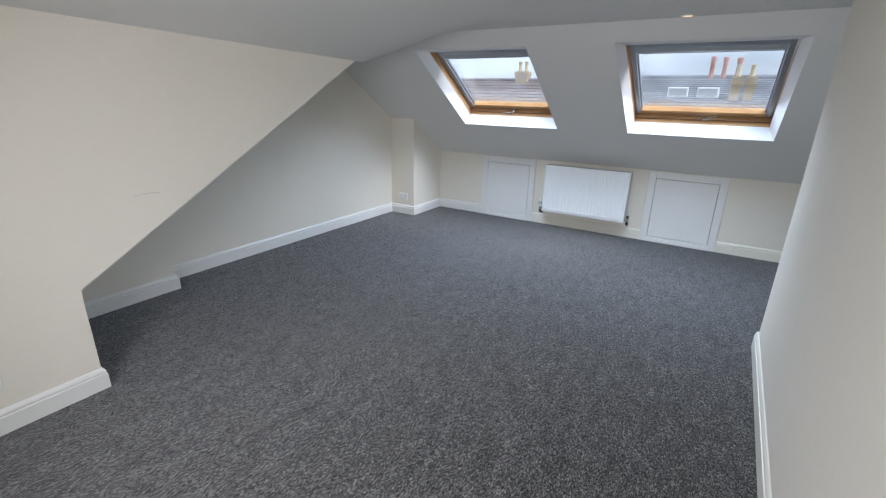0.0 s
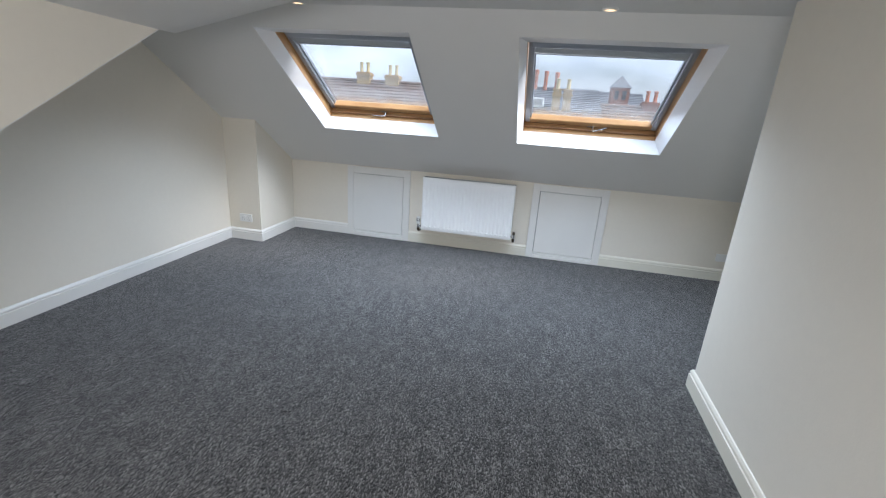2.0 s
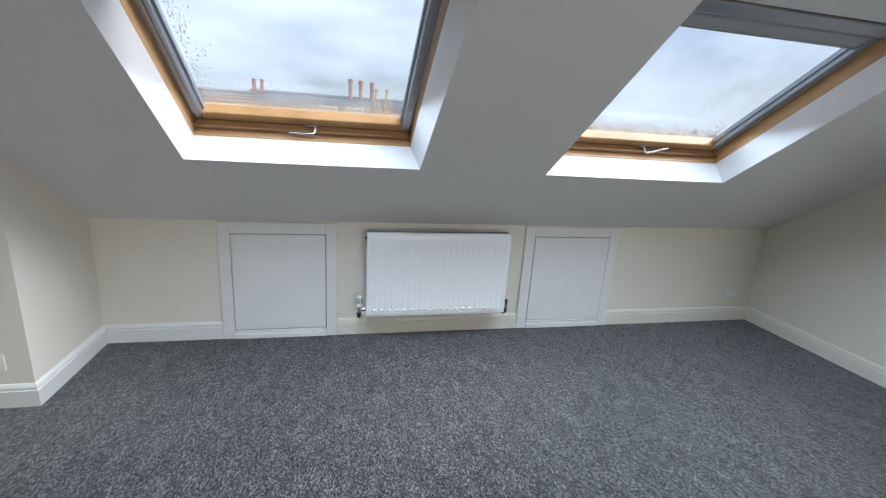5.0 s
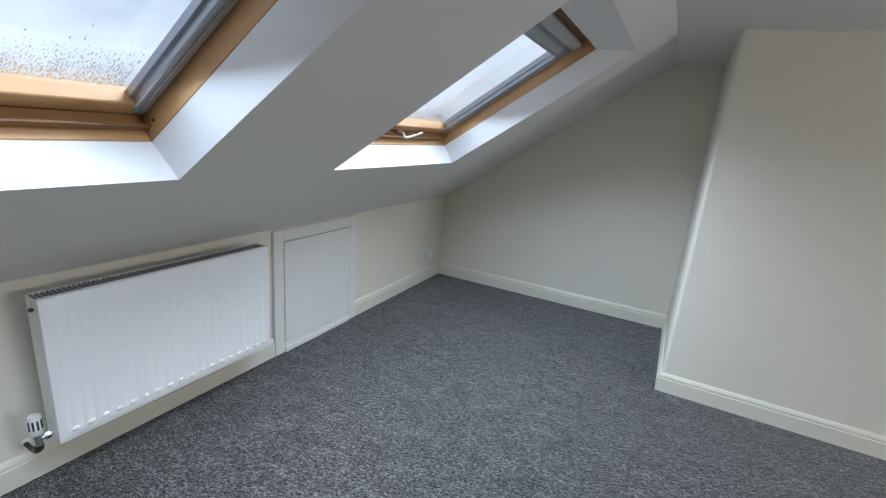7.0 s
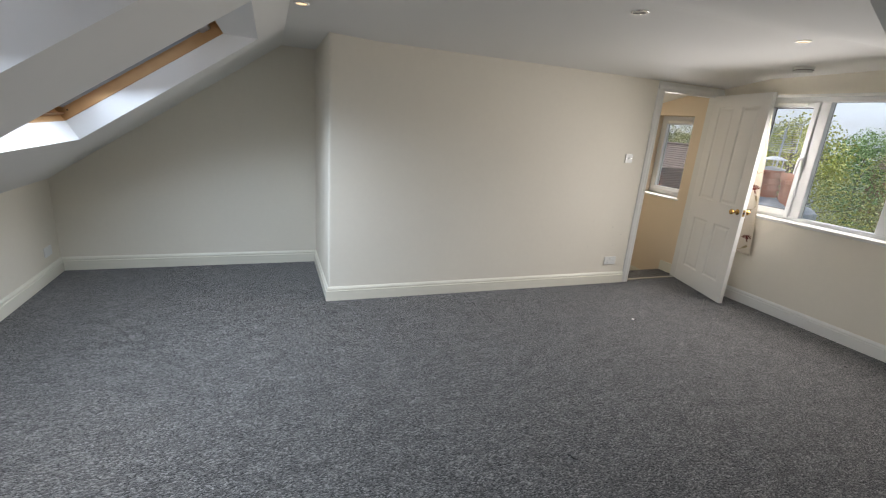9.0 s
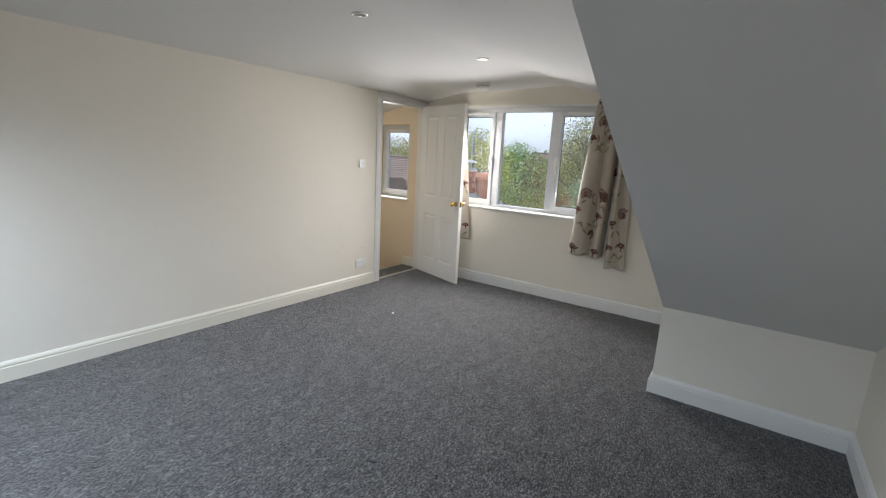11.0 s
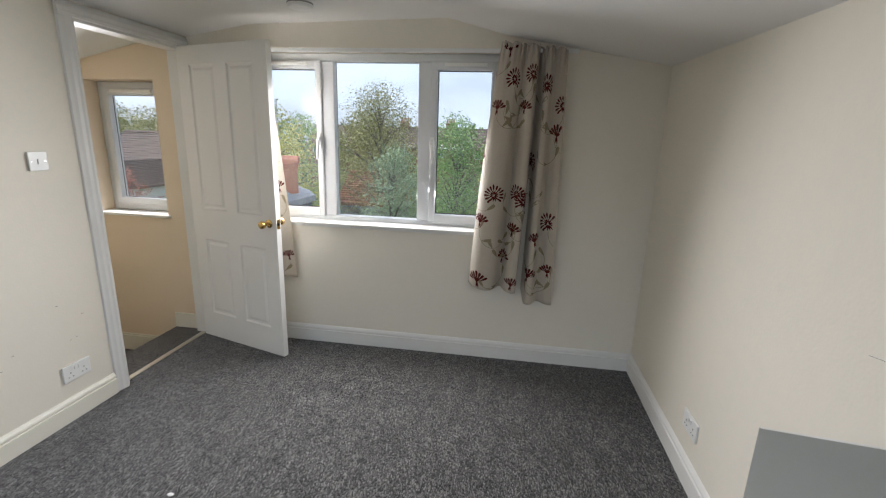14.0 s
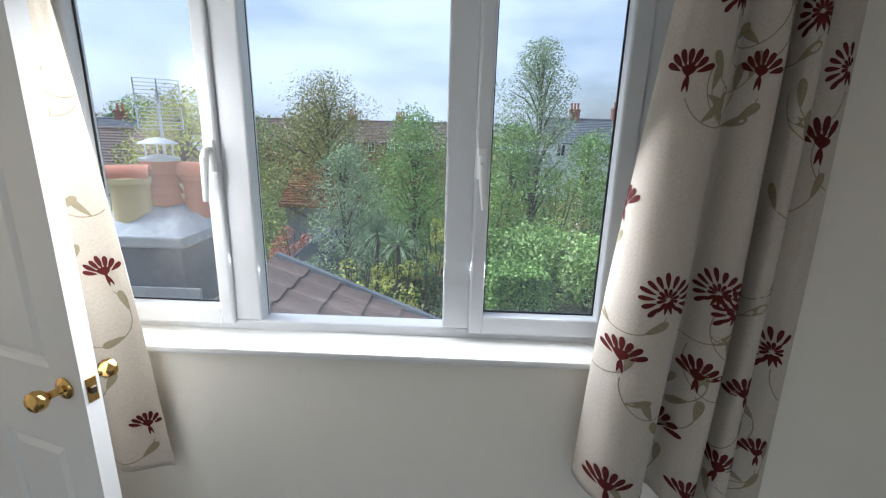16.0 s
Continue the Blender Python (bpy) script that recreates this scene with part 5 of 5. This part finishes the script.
# clipped hedge
rh = random.Random(40)
hd = empty("hedge", "clipped green hedge block in the garden", "hedge", pose(-3.65, -17, ZG))
cr = bmesh.new()
for _ in range(5200):
    f = rh.random()
    p = Vector((rh.uniform(-0.85, 0.85), rh.uniform(-0.8, 0.8), rh.uniform(0.2, 2.95)))
    k = rh.randrange(3)
    if k == 0:
        p.z = 2.95
    elif k == 1:
        p.y = 0.8
    else:
        p.x = rh.choice((-0.85, 0.85))
    scatter_leaves(cr, rh, p, 0.10, 2, 0.11)
part("foliage", cr, L_GREEN, hd)
part("stem", boxes((-0.62, -0.58, 0, 0.62, 0.58, 2.7)), L_DARK, hd)


def palm(x, y, z, seed):
    rnd = random.Random(seed)
    p = empty("palm", "spiky green cordyline palm in the garden", "palm", pose(x, y, ZG), group="garden palms")
    H = z - ZG
    part("trunk", tube(bmesh.new(), [(0, 0, 0), (0.05, 0, H * 0.5), (0, 0.05, H - 0.2)], [0.11, 0.09, 0.08], 8), M_BARK, p, smooth=True)
    bm = bmesh.new()
    for k in range(150):
        a, e = rnd.uniform(0, 6.28), rnd.uniform(-0.5, 1.3)
        L = rnd.uniform(0.7, 1.05)
        d = Vector((math.cos(a) * math.cos(e), math.sin(a) * math.cos(e), math.sin(e)))
        s = Vector((-math.sin(a), math.cos(a), 0)) * 0.022
        o = Vector((0, 0, H - 0.2))
        m1, tip = o + d * L * 0.55, o + d * L - Vector((0, 0, 0.25 * L * math.cos(e)))
        v = [bm.verts.new(q) for q in (o - s * 0.5, o + s * 0.5, m1 + s, m1 - s, tip)]
        bm.faces.new((v[0], v[1], v[2], v[3]))
        bm.faces.new((v[3], v[2], v[4]))
    part("fronds", bm, L_SILVER, p)


palm(1.15, -17.6, -1.75, 1)
palm(0.35, -17.2, -2.0, 2)


def add_windows(h, x0, x1, z0, z1, y, n, face, w=0.9, hh=1.2, frame_mat=None):
    for k in range(n):
        cx = x0 + (x1 - x0) * (k + 0.5) / n
        cz = (z0 + z1) / 2
        f = part("window", boxes((cx - w / 2, y, cz - hh / 2, cx - w / 2 + 0.08, y + face * 0.08, cz + hh / 2), (cx + w / 2 - 0.08, y, cz - hh / 2, cx + w / 2, y + face * 0.08, cz + hh / 2),
                                 (cx - w / 2 + 0.08, y, cz - hh / 2, cx + w / 2 - 0.08, y + face * 0.08, cz - hh / 2 + 0.08), (cx - w / 2 + 0.08, y, cz + hh / 2 - 0.08, cx + w / 2 - 0.08, y + face * 0.08, cz + hh / 2),
                                 (cx - 0.03, y, cz - hh / 2 + 0.08, cx + 0.03, y + face * 0.07, cz + hh / 2 - 0.08)), M_UPVC, h, "white framed window")
        part("pane", boxes((cx - w / 2 + 0.02, y + face * 0.01, cz - hh / 2 + 0.02, cx + w / 2 - 0.02, y + face * 0.03, cz + hh / 2 - 0.02)), M_DARKGLASS, f)


def house(label, x0, x1, y0, y1, eave, ridge, wall, roof, windows=(), along="x", chimneys=(), chim_mat=None, pots=2, pot_mat=None):
    """A gabled house; its ridge runs along x or y. Rows of windows: (z0, z1, count)."""
    h = empty("house", label, "house", pose(0, 0, 0), group="neighbouring houses")
    part("wall", boxes((x0, y0, ZG, x1, y1, eave)), wall, h)
    bm = bmesh.new()
    o = 0.25
    if along == "x":
        m = (y0 + y1) / 2
        prism(bm, [(y0 - o, eave - 0.1), (m, ridge), (y1 + o, eave - 0.1), (y1 + o, eave - 0.25), (y0 - o, eave - 0.25)], lambda u, v, w: (w, u, v), x0 - o, x1 + o)
    else:
        m = (x0 + x1) / 2
        prism(bm, [(x0 - o, eave - 0.1), (m, ridge), (x1 + o, eave - 0.1), (x1 + o, eave - 0.25), (x0 - o, eave - 0.25)], lambda u, v, w: (u, w, v), y0 - o, y1 + o)
    rf = part("roof", bm, roof, h)
    # courses of tiles, as thin ledges down each side
    bm = bmesh.new()
    for side in (-1, 1):
        for k in range(1, 14):
            f = k / 14
            z = ridge + (eave - 0.1 - ridge) * f + 0.02
            if along == "x":
                yy = m + side * ((y1 - y0) / 2 + o) * f
                box(bm, x0 - o, yy - 0.03, z - 0.03, x1 + o, yy + 0.03, z + 0.025)
            else:
                xx = m + side * ((x1 - x0) / 2 + o) * f
                box(bm, xx - 0.03, y0 - o, z - 0.03, xx + 0.03, y1 + o, z + 0.025)
    part("tile_courses", bm, roof, rf)
    if along == "x":
        part("ridge", tube(bmesh.new(), [(x0 - o, m, ridge), (x1 + o, m, ridge)], 0.12, 8), roof, rf)
    face = y1 if abs(y1) < abs(y0) else y0
    sgn = 1 if face == y1 else -1
    for z0, z1, n in windows:
        add_windows(h, x0, x1, z0, z1, face, n, sgn)
    for cx, w, top in chimneys:
        cm = chim_mat or M_BRICK
        ym = (y0 + y1) / 2
        c = part("chimney", boxes((cx - w / 2, ym - 0.3, ridge - 0.9, cx + w / 2, ym + 0.3, top), (cx - w / 2 - 0.06, ym - 0.36, top - 0.22, cx + w / 2 + 0.06, ym + 0.36, top - 0.08)), cm, h, "brick chimney stack")
        for k in range(pots):
            px = cx - w / 2 + w * (k + 0.5) / pots
            part("pot", lathe(bmesh.new(), [(0.13, 0), (0.11, 0.1), (0.10, 0.5), (0.13, 0.55), (0.13, 0.62), (0.08, 0.63)], 12, pose(px, ym, top)), pot_mat or M_TERRA, c, "chimney pot", smooth=True)
    return h


# gardens' houses behind
house("grey outbuilding with orange clay tile roof", 3.85, 6.6, -27.5, -23.5, -1.85, -0.55, M_GREYRENDER, M_ROOFRED)
house("low white shed with grey roof", 2.6, 4.4, -20.2, -18.2, -3.2, -2.3, M_RENDER, M_SLATE, along="y")
house("long brick terrace with brown tiled roofs", -4.0, 26.0, -68, -61, 0.2, 2.7, M_BRICK, M_ROOFBROWN, ((-1.3, 0.2, 12),), chimneys=((-0.5, 1.2, 3.5), (6.5, 1.2, 3.4), (13.0, 1.2, 3.4)), pots=4)
house("white rendered house with slate roof", -20.5, -10.5, -56, -49, 0.9, 3.2, M_RENDER, M_SLATE, ((-0.5, 0.6, 4), (-3.5, -1.5, 4)), chimneys=((-13.6, 1.0, 4.2), (-18.2, 1.4, 4.4)), pots=3)
house("brick house with brown roof", -36, -21.5, -58, -51, 0.7, 3.2, M_BRICK, M_ROOFBROWN, ((-0.8, 0.4, 6),), chimneys=((-24, 1.2, 4.2),), pots=3)
house("white rendered house beyond the chimney", 24.5, 33.5, -50, -43.5, 0.9, 2.0, M_RENDER, M_SLATE, ((-0.6, 0.7, 5),), chimneys=((31.5, 1.0, 2.8),), pots=2)
house("white house with brown tiled roof", 17.5, 27.5, -36, -29.5, -1.0, 1.2, M_RENDER, M_ROOFBROWN, ((-2.9, -1.5, 4),))
house("white house with brown tiled wing", 20.6, 24.2, -29.4, -25.5, -1.9, -0.5, M_RENDER, M_ROOFBROWN, ((-3.3, -2.2, 2),), along="y")
house("brick house with brown tiled roof", 29, 42, -36, -30, -0.6, 1.3, M_BRICK, M_ROOFBROWN, ((-2.4, -1.0, 5),), chimneys=((31, 0.9, 2.2),))
for k, (x, h_) in enumerate(((30, 9.3), (36, 9.8), (42, 9.0), (24, 8.8), (48, 9.6))):
    tree("green tree behind the far houses", x, -52 - 3 * (k % 2), h_, 8.0, L_GREEN if k % 2 else L_OLIVE, 60 + k, 0.2, 50, 70, 0.25, 0.1, group="far trees")
# street opposite the roof windows
house("terrace with brown tiled roof opposite", -30, -7.5, 24, 31, 0.2, 2.75, M_BRICK, M_ROOFBROWN, ((-2.2, -0.8, 8),), chimneys=((-13.2, 0.9, 3.3), (-11.2, 0.9, 3.2), (-21, 1.0, 3.4)), chim_mat=M_YBRICK, pots=2, pot_mat=M_CREAMPOT)
house("brick terrace with slate roof opposite", -7.4, 1.8, 25, 32, 1.5, 2.95, M_BRICK, M_SLATE, ((0.2, 1.2, 5),), chimneys=((-7.2, 0.9, 3.0),), pots=2)
house("terrace with brown tiled roof opposite", 1.9, 14, 24, 31, 0.0, 2.15, M_BRICK, M_ROOFBROWN, ((-2.2, -0.8, 5),), chimneys=((5.0, 0.9, 2.5),), pots=2)
house("grey slate roofed building behind the terrace", 0.5, 6.5, 36, 44, 1.5, 3.4, M_BRICK, M_SLATE)
for x in (-3.15, -1.73):
    rl = empty("roof_light", "white framed rooflight on the slate roof opposite", "roof light", pose(x, 24.98, 2.05), group="rooflights opposite")
    part("frame", bevel(boxes((-0.5, -0.12, -0.25, 0.5, 0.0, 0.25)), 0.03, 1), M_UPVC, rl)
    part("pane", boxes((-0.42, -0.14, -0.18, 0.42, -0.121, 0.18)), M_GREYRENDER, rl)
for x in (-0.55, 0.05):
    st = empty("chimney_stack", "buff brick chimney stack with pots on a terrace", "chimney", pose(x, 25.6, 1.4), group="buff chimney stacks")
    part("stack", boxes((-0.22, -0.3, 0, 0.22, 0.3, 1.45), (-0.28, -0.36, 1.05, 0.28, 0.36, 1.2), (-0.27, -0.35, 1.36, 0.27, 0.35, 1.45)), M_YBRICK, st)
    part("pot", lathe(bmesh.new(), [(0.13, 1.45), (0.11, 1.55), (0.10, 1.95), (0.13, 2.0), (0.08, 2.02)], 12), M_CREAMPOT, st, smooth=True)
for x, top in ((-1.92, 4.05), (-1.30, 4.0), (-0.62, 3.95)):
    st = empty("chimney_pot", "tall dark red chimney pot on a brick stack", "chimney pot", pose(x, 28.4, 2.4), group="tall pots opposite")
    part("pot", lathe(bmesh.new(), [(0.15, 0), (0.13, 0.3), (0.11, top - 2.7), (0.145, top - 2.6), (0.145, top - 2.4), (0.1, top - 2.38)], 12), M_TERRA, st, smooth=True)
    part("plinth", boxes((-0.2, -0.2, -0.9, 0.2, 0.2, 0.45)), M_BRICK, st)
tw = empty("brick_turret", "red brick turret with a slate pyramid roof", "turret", pose(3.9, 33, 0))
part("shaft", boxes((-0.6, -0.6, ZG, 0.6, 0.6, 3.5)), M_BRICK, tw)
bm = bmesh.new()
bmesh.ops.create_cone(bm, cap_ends=True, segments=4, radius1=1.0, radius2=0.05, depth=0.8, matrix=pose(0, 0, 3.9, 0, 0, 45))
part("roof", bm, M_SLATE, tw)
for x in (-0.25, 0.25):
    part("louvre", boxes((x - 0.14, -0.63, 2.7, x + 0.14, -0.6, 3.3)), M_DARKGLASS, tw)

# ---- the neighbouring stack close outside ----
# the stack is laid out at three quarters of its size and set back to its true place
NEAR = Vector((-1.6, -2.65, 1.5))
SET_BACK = Matrix.Translation(NEAR + Vector((0.15, 0, 0))) @ Matrix.Scale(1.3, 4) @ Matrix.Translation(-NEAR)
cs = empty("chimney_stack", "weathered rendered chimney stack with mixed pots and aerial", "chimney", SET_BACK)
part("stack", boxes((0.17, -6.45, -1.2, 0.88, -5.60, 0.70), bev=0.01), M_STACK, cs, "dark grey rendered stack")
part("cap", bevel(boxes((0.14, -6.48, 0.70, 0.91, -5.57, 0.785)), 0.015, 2), M_LEAD, cs, "grey mortar slab")
bm = bmesh.new()
N = 18
rh2 = random.Random(9)
fg = [[None] * (N + 1) for _ in range(N + 1)]
for j in range(N + 1):
    for i in range(N + 1):
        u, v = i / N, j / N
        e = min(1, 4.0 * min(u, 1 - u, v, 1 - v))
        fg[j][i] = bm.verts.new((0.155 + 0.74 * u, -6.465 + 0.88 * v, 0.786 + (0.14 * e ** 0.7 + rh2.uniform(-0.008, 0.012)) * (1 if e > 0 else 0)))
for j in range(N):
    for i in range(N):
        bm.faces.new((fg[j][i], fg[j][i + 1], fg[j + 1][i + 1], fg[j + 1][i]))
part("flaunching", bm, M_LEAD, cs, "rough pale mortar mound", smooth=True)


def chimney_pot(x, y, r, h, mat, hood, label):
    p = part("pot", lathe(bmesh.new(), [(r * 1.02, -0.06), (r, 0.02), (r * 0.97, h * 0.6), (r * 1.03, h - 0.05), (r * 1.12, h - 0.04), (r * 1.12, h), (r * 0.85, h + 0.001), (r * 0.85, h - 0.1)], 28, pose(x, y, 0.90)), mat, cs, label, smooth=True)
    if hood:
        bm = bmesh.new()
        ang = 0.5
        ra, rb = [], []
        for rr, ring_list in ((r * 0.82, ra), (r * 0.70, rb)):
            for s in (-1, 1):
                ring_list.append([bm.verts.new(pose(x, y, 0.90 + h, 0, 0, hood) @ Vector((s * r * 1.12, rr * math.cos(math.pi * k / 12), rr * 0.9 * math.sin(math.pi * k / 12)))) for k in range(13)])
        for k in range(12):
            bm.faces.new((ra[0][k], ra[0][k + 1], ra[1][k + 1], ra[1][k]))
            bm.faces.new((rb[0][k], rb[1][k], rb[1][k + 1], rb[0][k + 1]))
            for s in (0, 1):
                bm.faces.new((ra[s][k], rb[s][k], rb[s][k + 1], ra[s][k + 1]))
        part("hood", bm, M_TERRA, p, "half-round terracotta hood", smooth=True)


chimney_pot(0.60, -5.78, 0.118, 0.25, M_CREAMPOT, 25, "cream chimney pot")
chimney_pot(0.27, -6.06, 0.110, 0.26, M_TERRA, 20, "orange terracotta chimney pot")
chimney_pot(0.47, -6.28, 0.108, 0.25, M_CREAMPOT, 200, "cream chimney pot")
bm = bmesh.new()
prof = [(0.11, -0.06), (0.11, 0.04)]
for k in range(4):
    z = 0.04 + k * 0.075
    prof += [(0.13, z), (0.105, z + 0.055), (0.105, z + 0.07)]
prof += [(0.13, 0.34), (0.13, 0.36), (0.08, 0.365)]
lathe(bm, prof, 28, pose(0.51, -6.0, 0.90))
lv = part("louvred_pot", bm, M_TERRA, cs, "louvred terracotta pot", smooth=True)
bm = bmesh.new()
lathe(bm, [(0.135, 0.355), (0.135, 0.375), (0.03, 0.40)], 24, pose(0.51, -6.0, 0.90))
lathe(bm, [(0.13, 0.475), (0.125, 0.485), (0.05, 0.515), (0.01, 0.52)], 24, pose(0.51, -6.0, 0.90))
for k in range(3):
    a = k * 2.09
    tube(bm, [(0.51 + 0.1 * math.cos(a), -6.0 + 0.1 * math.sin(a), 1.27), (0.51 + 0.1 * math.cos(a), -6.0 + 0.1 * math.sin(a), 1.385)], 0.006, 6)
part("cowl", bm, M_GALV, lv, "galvanised rain cowl", smooth=True)

ae = empty("tv_aerial", "silver television aerial with mesh reflector on a mast", "aerial", SET_BACK @ pose(0.60, -6.2, 0.90) @ Matrix.Scale(0.72, 4))
part("mast", tube(bmesh.new(), [(0, 0, 0), (0, 0, 1.2)], 0.016, 10), M_GALV, ae, smooth=True)
boom_m = pose(0, 0, 1.05, 0, 0, 125)
part("boom", tube(bmesh.new(), [boom_m @ Vector((0.06, 0, 0)), boom_m @ Vector((-0.42, 0, 0.0))], 0.009, 8), M_GALV, ae)
for tilt, sg in ((18, 1), (-18, -1)):
    bm = bmesh.new()
    mm = boom_m @ pose(0.05, 0, 0.02 * sg, 0, tilt * 1.0, 0)
    for s in (-0.2, 0.0, 0.2):
        tube(bm, [mm @ Vector((0, s, 0)), mm @ Vector((0, s, 0.24 * sg))], 0.006, 6)
    for k in range(7):
        z = sg * (0.01 + k * 0.038)
        tube(bm, [mm @ Vector((0, -0.21, z)), mm @ Vector((0, 0.21, z))], 0.0035, 5)
    part("reflector", bm, M_GALV, ae, "wire mesh reflector")
for k in range(7):
    xk = -0.06 - k * 0.055
    bm = bmesh.new()
    tube(bm, [boom_m @ Vector((xk + 0.012 * math.sin(q * 0.785), 0.045 * math.cos(q * 0.785), 0.03 * math.sin(q * 0.785))) for q in range(9)], 0.004, 5)
    part("director", bm, M_GALV, ae)

# low roofs below the rear window
lr = empty("outrigger_roof", "lichened felt roof beside the chimney stack", "roof", SET_BACK)
bm = bmesh.new()
prism(bm, [(-5.58, 0.30), (-4.95, 0.46), (-4.95, 0.40), (-5.58, 0.24)], lambda u, v, w: (w, u, v), 0.25, 2.2)
part("felt", bm, M_LICHEN, lr)
part("flashing", boxes((0.06, -5.598, 0.28, 0.82, -5.575, 0.42), bev=0.004), M_LEAD, lr, "lead flashing")
part("wall", boxes((0.27, -5.56, ZG, 2.18, -4.97, 0.25)), M_GREYRENDER, lr)

tr = empty("tiled_roof", "brown interlocking tiled roof below the window", "roof")
RX0, RX1, RY0, RY1 = 0.15, -2.25, -6.86, -4.45


def z_low(x):
    return 0.254 + 0.4 * x


bm = bmesh.new()
prism(bm, [(RX1, z_low(RX1) - 0.05), (RX0, z_low(RX0) - 0.05), (RX0, z_low(RX0) - 0.15), (RX1, z_low(RX1) - 0.15)], lambda u, v, w: (u, w, v), RY0, RY1)
part("deck", bm, M_FENCE, tr)
part("wall", boxes((RX1 + 0.15, RY0 + 0.15, ZG, RX0 - 0.05, RY1 - 0.15, z_low(RX1) - 0.12)), M_BRICK, tr)
TL, TW = 0.36, 0.30
bm = bmesh.new()
n = 10
wave = [0.038 * (0.5 + 0.5 * math.cos(2 * math.pi * k / n)) + 0.012 * (k < 2) for k in range(n + 1)]
tops = [[bm.verts.new((s * TL, -TW / 2 + TW * k / n, wave[k] + 0.018 * (1 - s))) for k in range(n + 1)] for s in (0, 1)]
lows = [[bm.verts.new((s * TL, -TW / 2 + TW * k / n, wave[k] + 0.018 * (1 - s) - 0.014)) for k in range(n + 1)] for s in (0, 1)]
for k in range(n):
    bm.faces.new((tops[0][k], tops[0][k + 1], tops[1][k + 1], tops[1][k]))
    bm.faces.new((tops[0][k], lows[0][k], lows[0][k + 1], tops[0][k + 1]))
    bm.faces.new((tops[1][k], tops[1][k + 1], lows[1][k + 1], lows[1][k]))
tile = part("tile", bm, M_ROOFBROWN, tr, smooth=True)
pitch = math.degrees(math.atan(0.4))
first = True
for i in range(8):
    for j in range(8):
        o = tile if first else new("tile", tile.data)
        first = False
        o.parent = tr
        x = RX1 + i * 0.30
        o.matrix_local = pose(x, RY0 + 0.17 + j * TW, z_low(x) - 0.035 + rh2.uniform(-0.003, 0.003), 0, -pitch, rh2.uniform(-0.6, 0.6))
bm = bmesh.new()
tube(bm, [(RX1, RY0 + 0.02, z_low(RX1) + 0.01), (RX0, RY0 + 0.02, z_low(RX0) + 0.01)], 0.045, 8)
part("verge", bm, M_STACK, tr, "grey mortared verge")

# fence in the garden
fe = empty("garden_fence", "weathered timber garden fence", "fence", pose(3.3, -16.6, ZG))
board = None
for k in range(16):
    if board is None:
        board = part("board", bevel(boxes((-0.07, -0.012, 0, 0.07, 0.012, 2.5)), 0.004, 1), M_FENCE, fe)
        o = board
    else:
        o = new("board", board.data)
        o.parent = fe
    o.location = (0.1 * k * 0.4, -0.16 * k, rh2.uniform(-0.03, 0.03))
    o.rotation_euler = (0, 0, radians(-76))
# undergrowth between the gardens
ru = random.Random(55)
for mat_u, cnt, lab in ((L_GREEN, 210, "tangled green garden undergrowth"), (L_DARK, 150, "dark green garden undergrowth"), (L_OLIVE, 150, "olive autumn undergrowth"), (L_YELLOW, 60, "yellowing garden undergrowth")):
    bm = bmesh.new()
    for _ in range(cnt):
        x, y = ru.uniform(-16, 14), ru.uniform(-44, -15.5)
        if -9.5 < x < -1.4 and y > -22.5 or 2.2 < x < 8 and -28.5 < y < -17.8:
            continue
        zt = ZG + ru.uniform(0.6, 2.6) + max(0, (-y - 20) * 0.10)
        r = ru.uniform(0.6, 1.3)
        for q in range(3):
            scatter_leaves(bm, ru, (x + ru.uniform(-r, r) * 0.6, y + ru.uniform(-r, r) * 0.6, ZG + (zt - ZG) * (0.35 + 0.3 * q)), r, 75, 0.15)
    tagged(mesh_ob("undergrowth", bm, mat_u), lab, "shrubs", "", "stuff")
# far woods closing the horizon
bm = bmesh.new()
rw = random.Random(77)
for k in range(2600):
    a = rw.uniform(0, 6.283)
    d = rw.uniform(150, 210)
    scatter_leaves(bm, rw, (d * math.cos(a), d * math.sin(a), ZG + rw.uniform(1, 9.5)), 3.0, 5, 2.2, 0.7)
tagged(mesh_ob("far_woods", bm, L_DARK), "dark green woods on the horizon", "woods", "", "stuff")
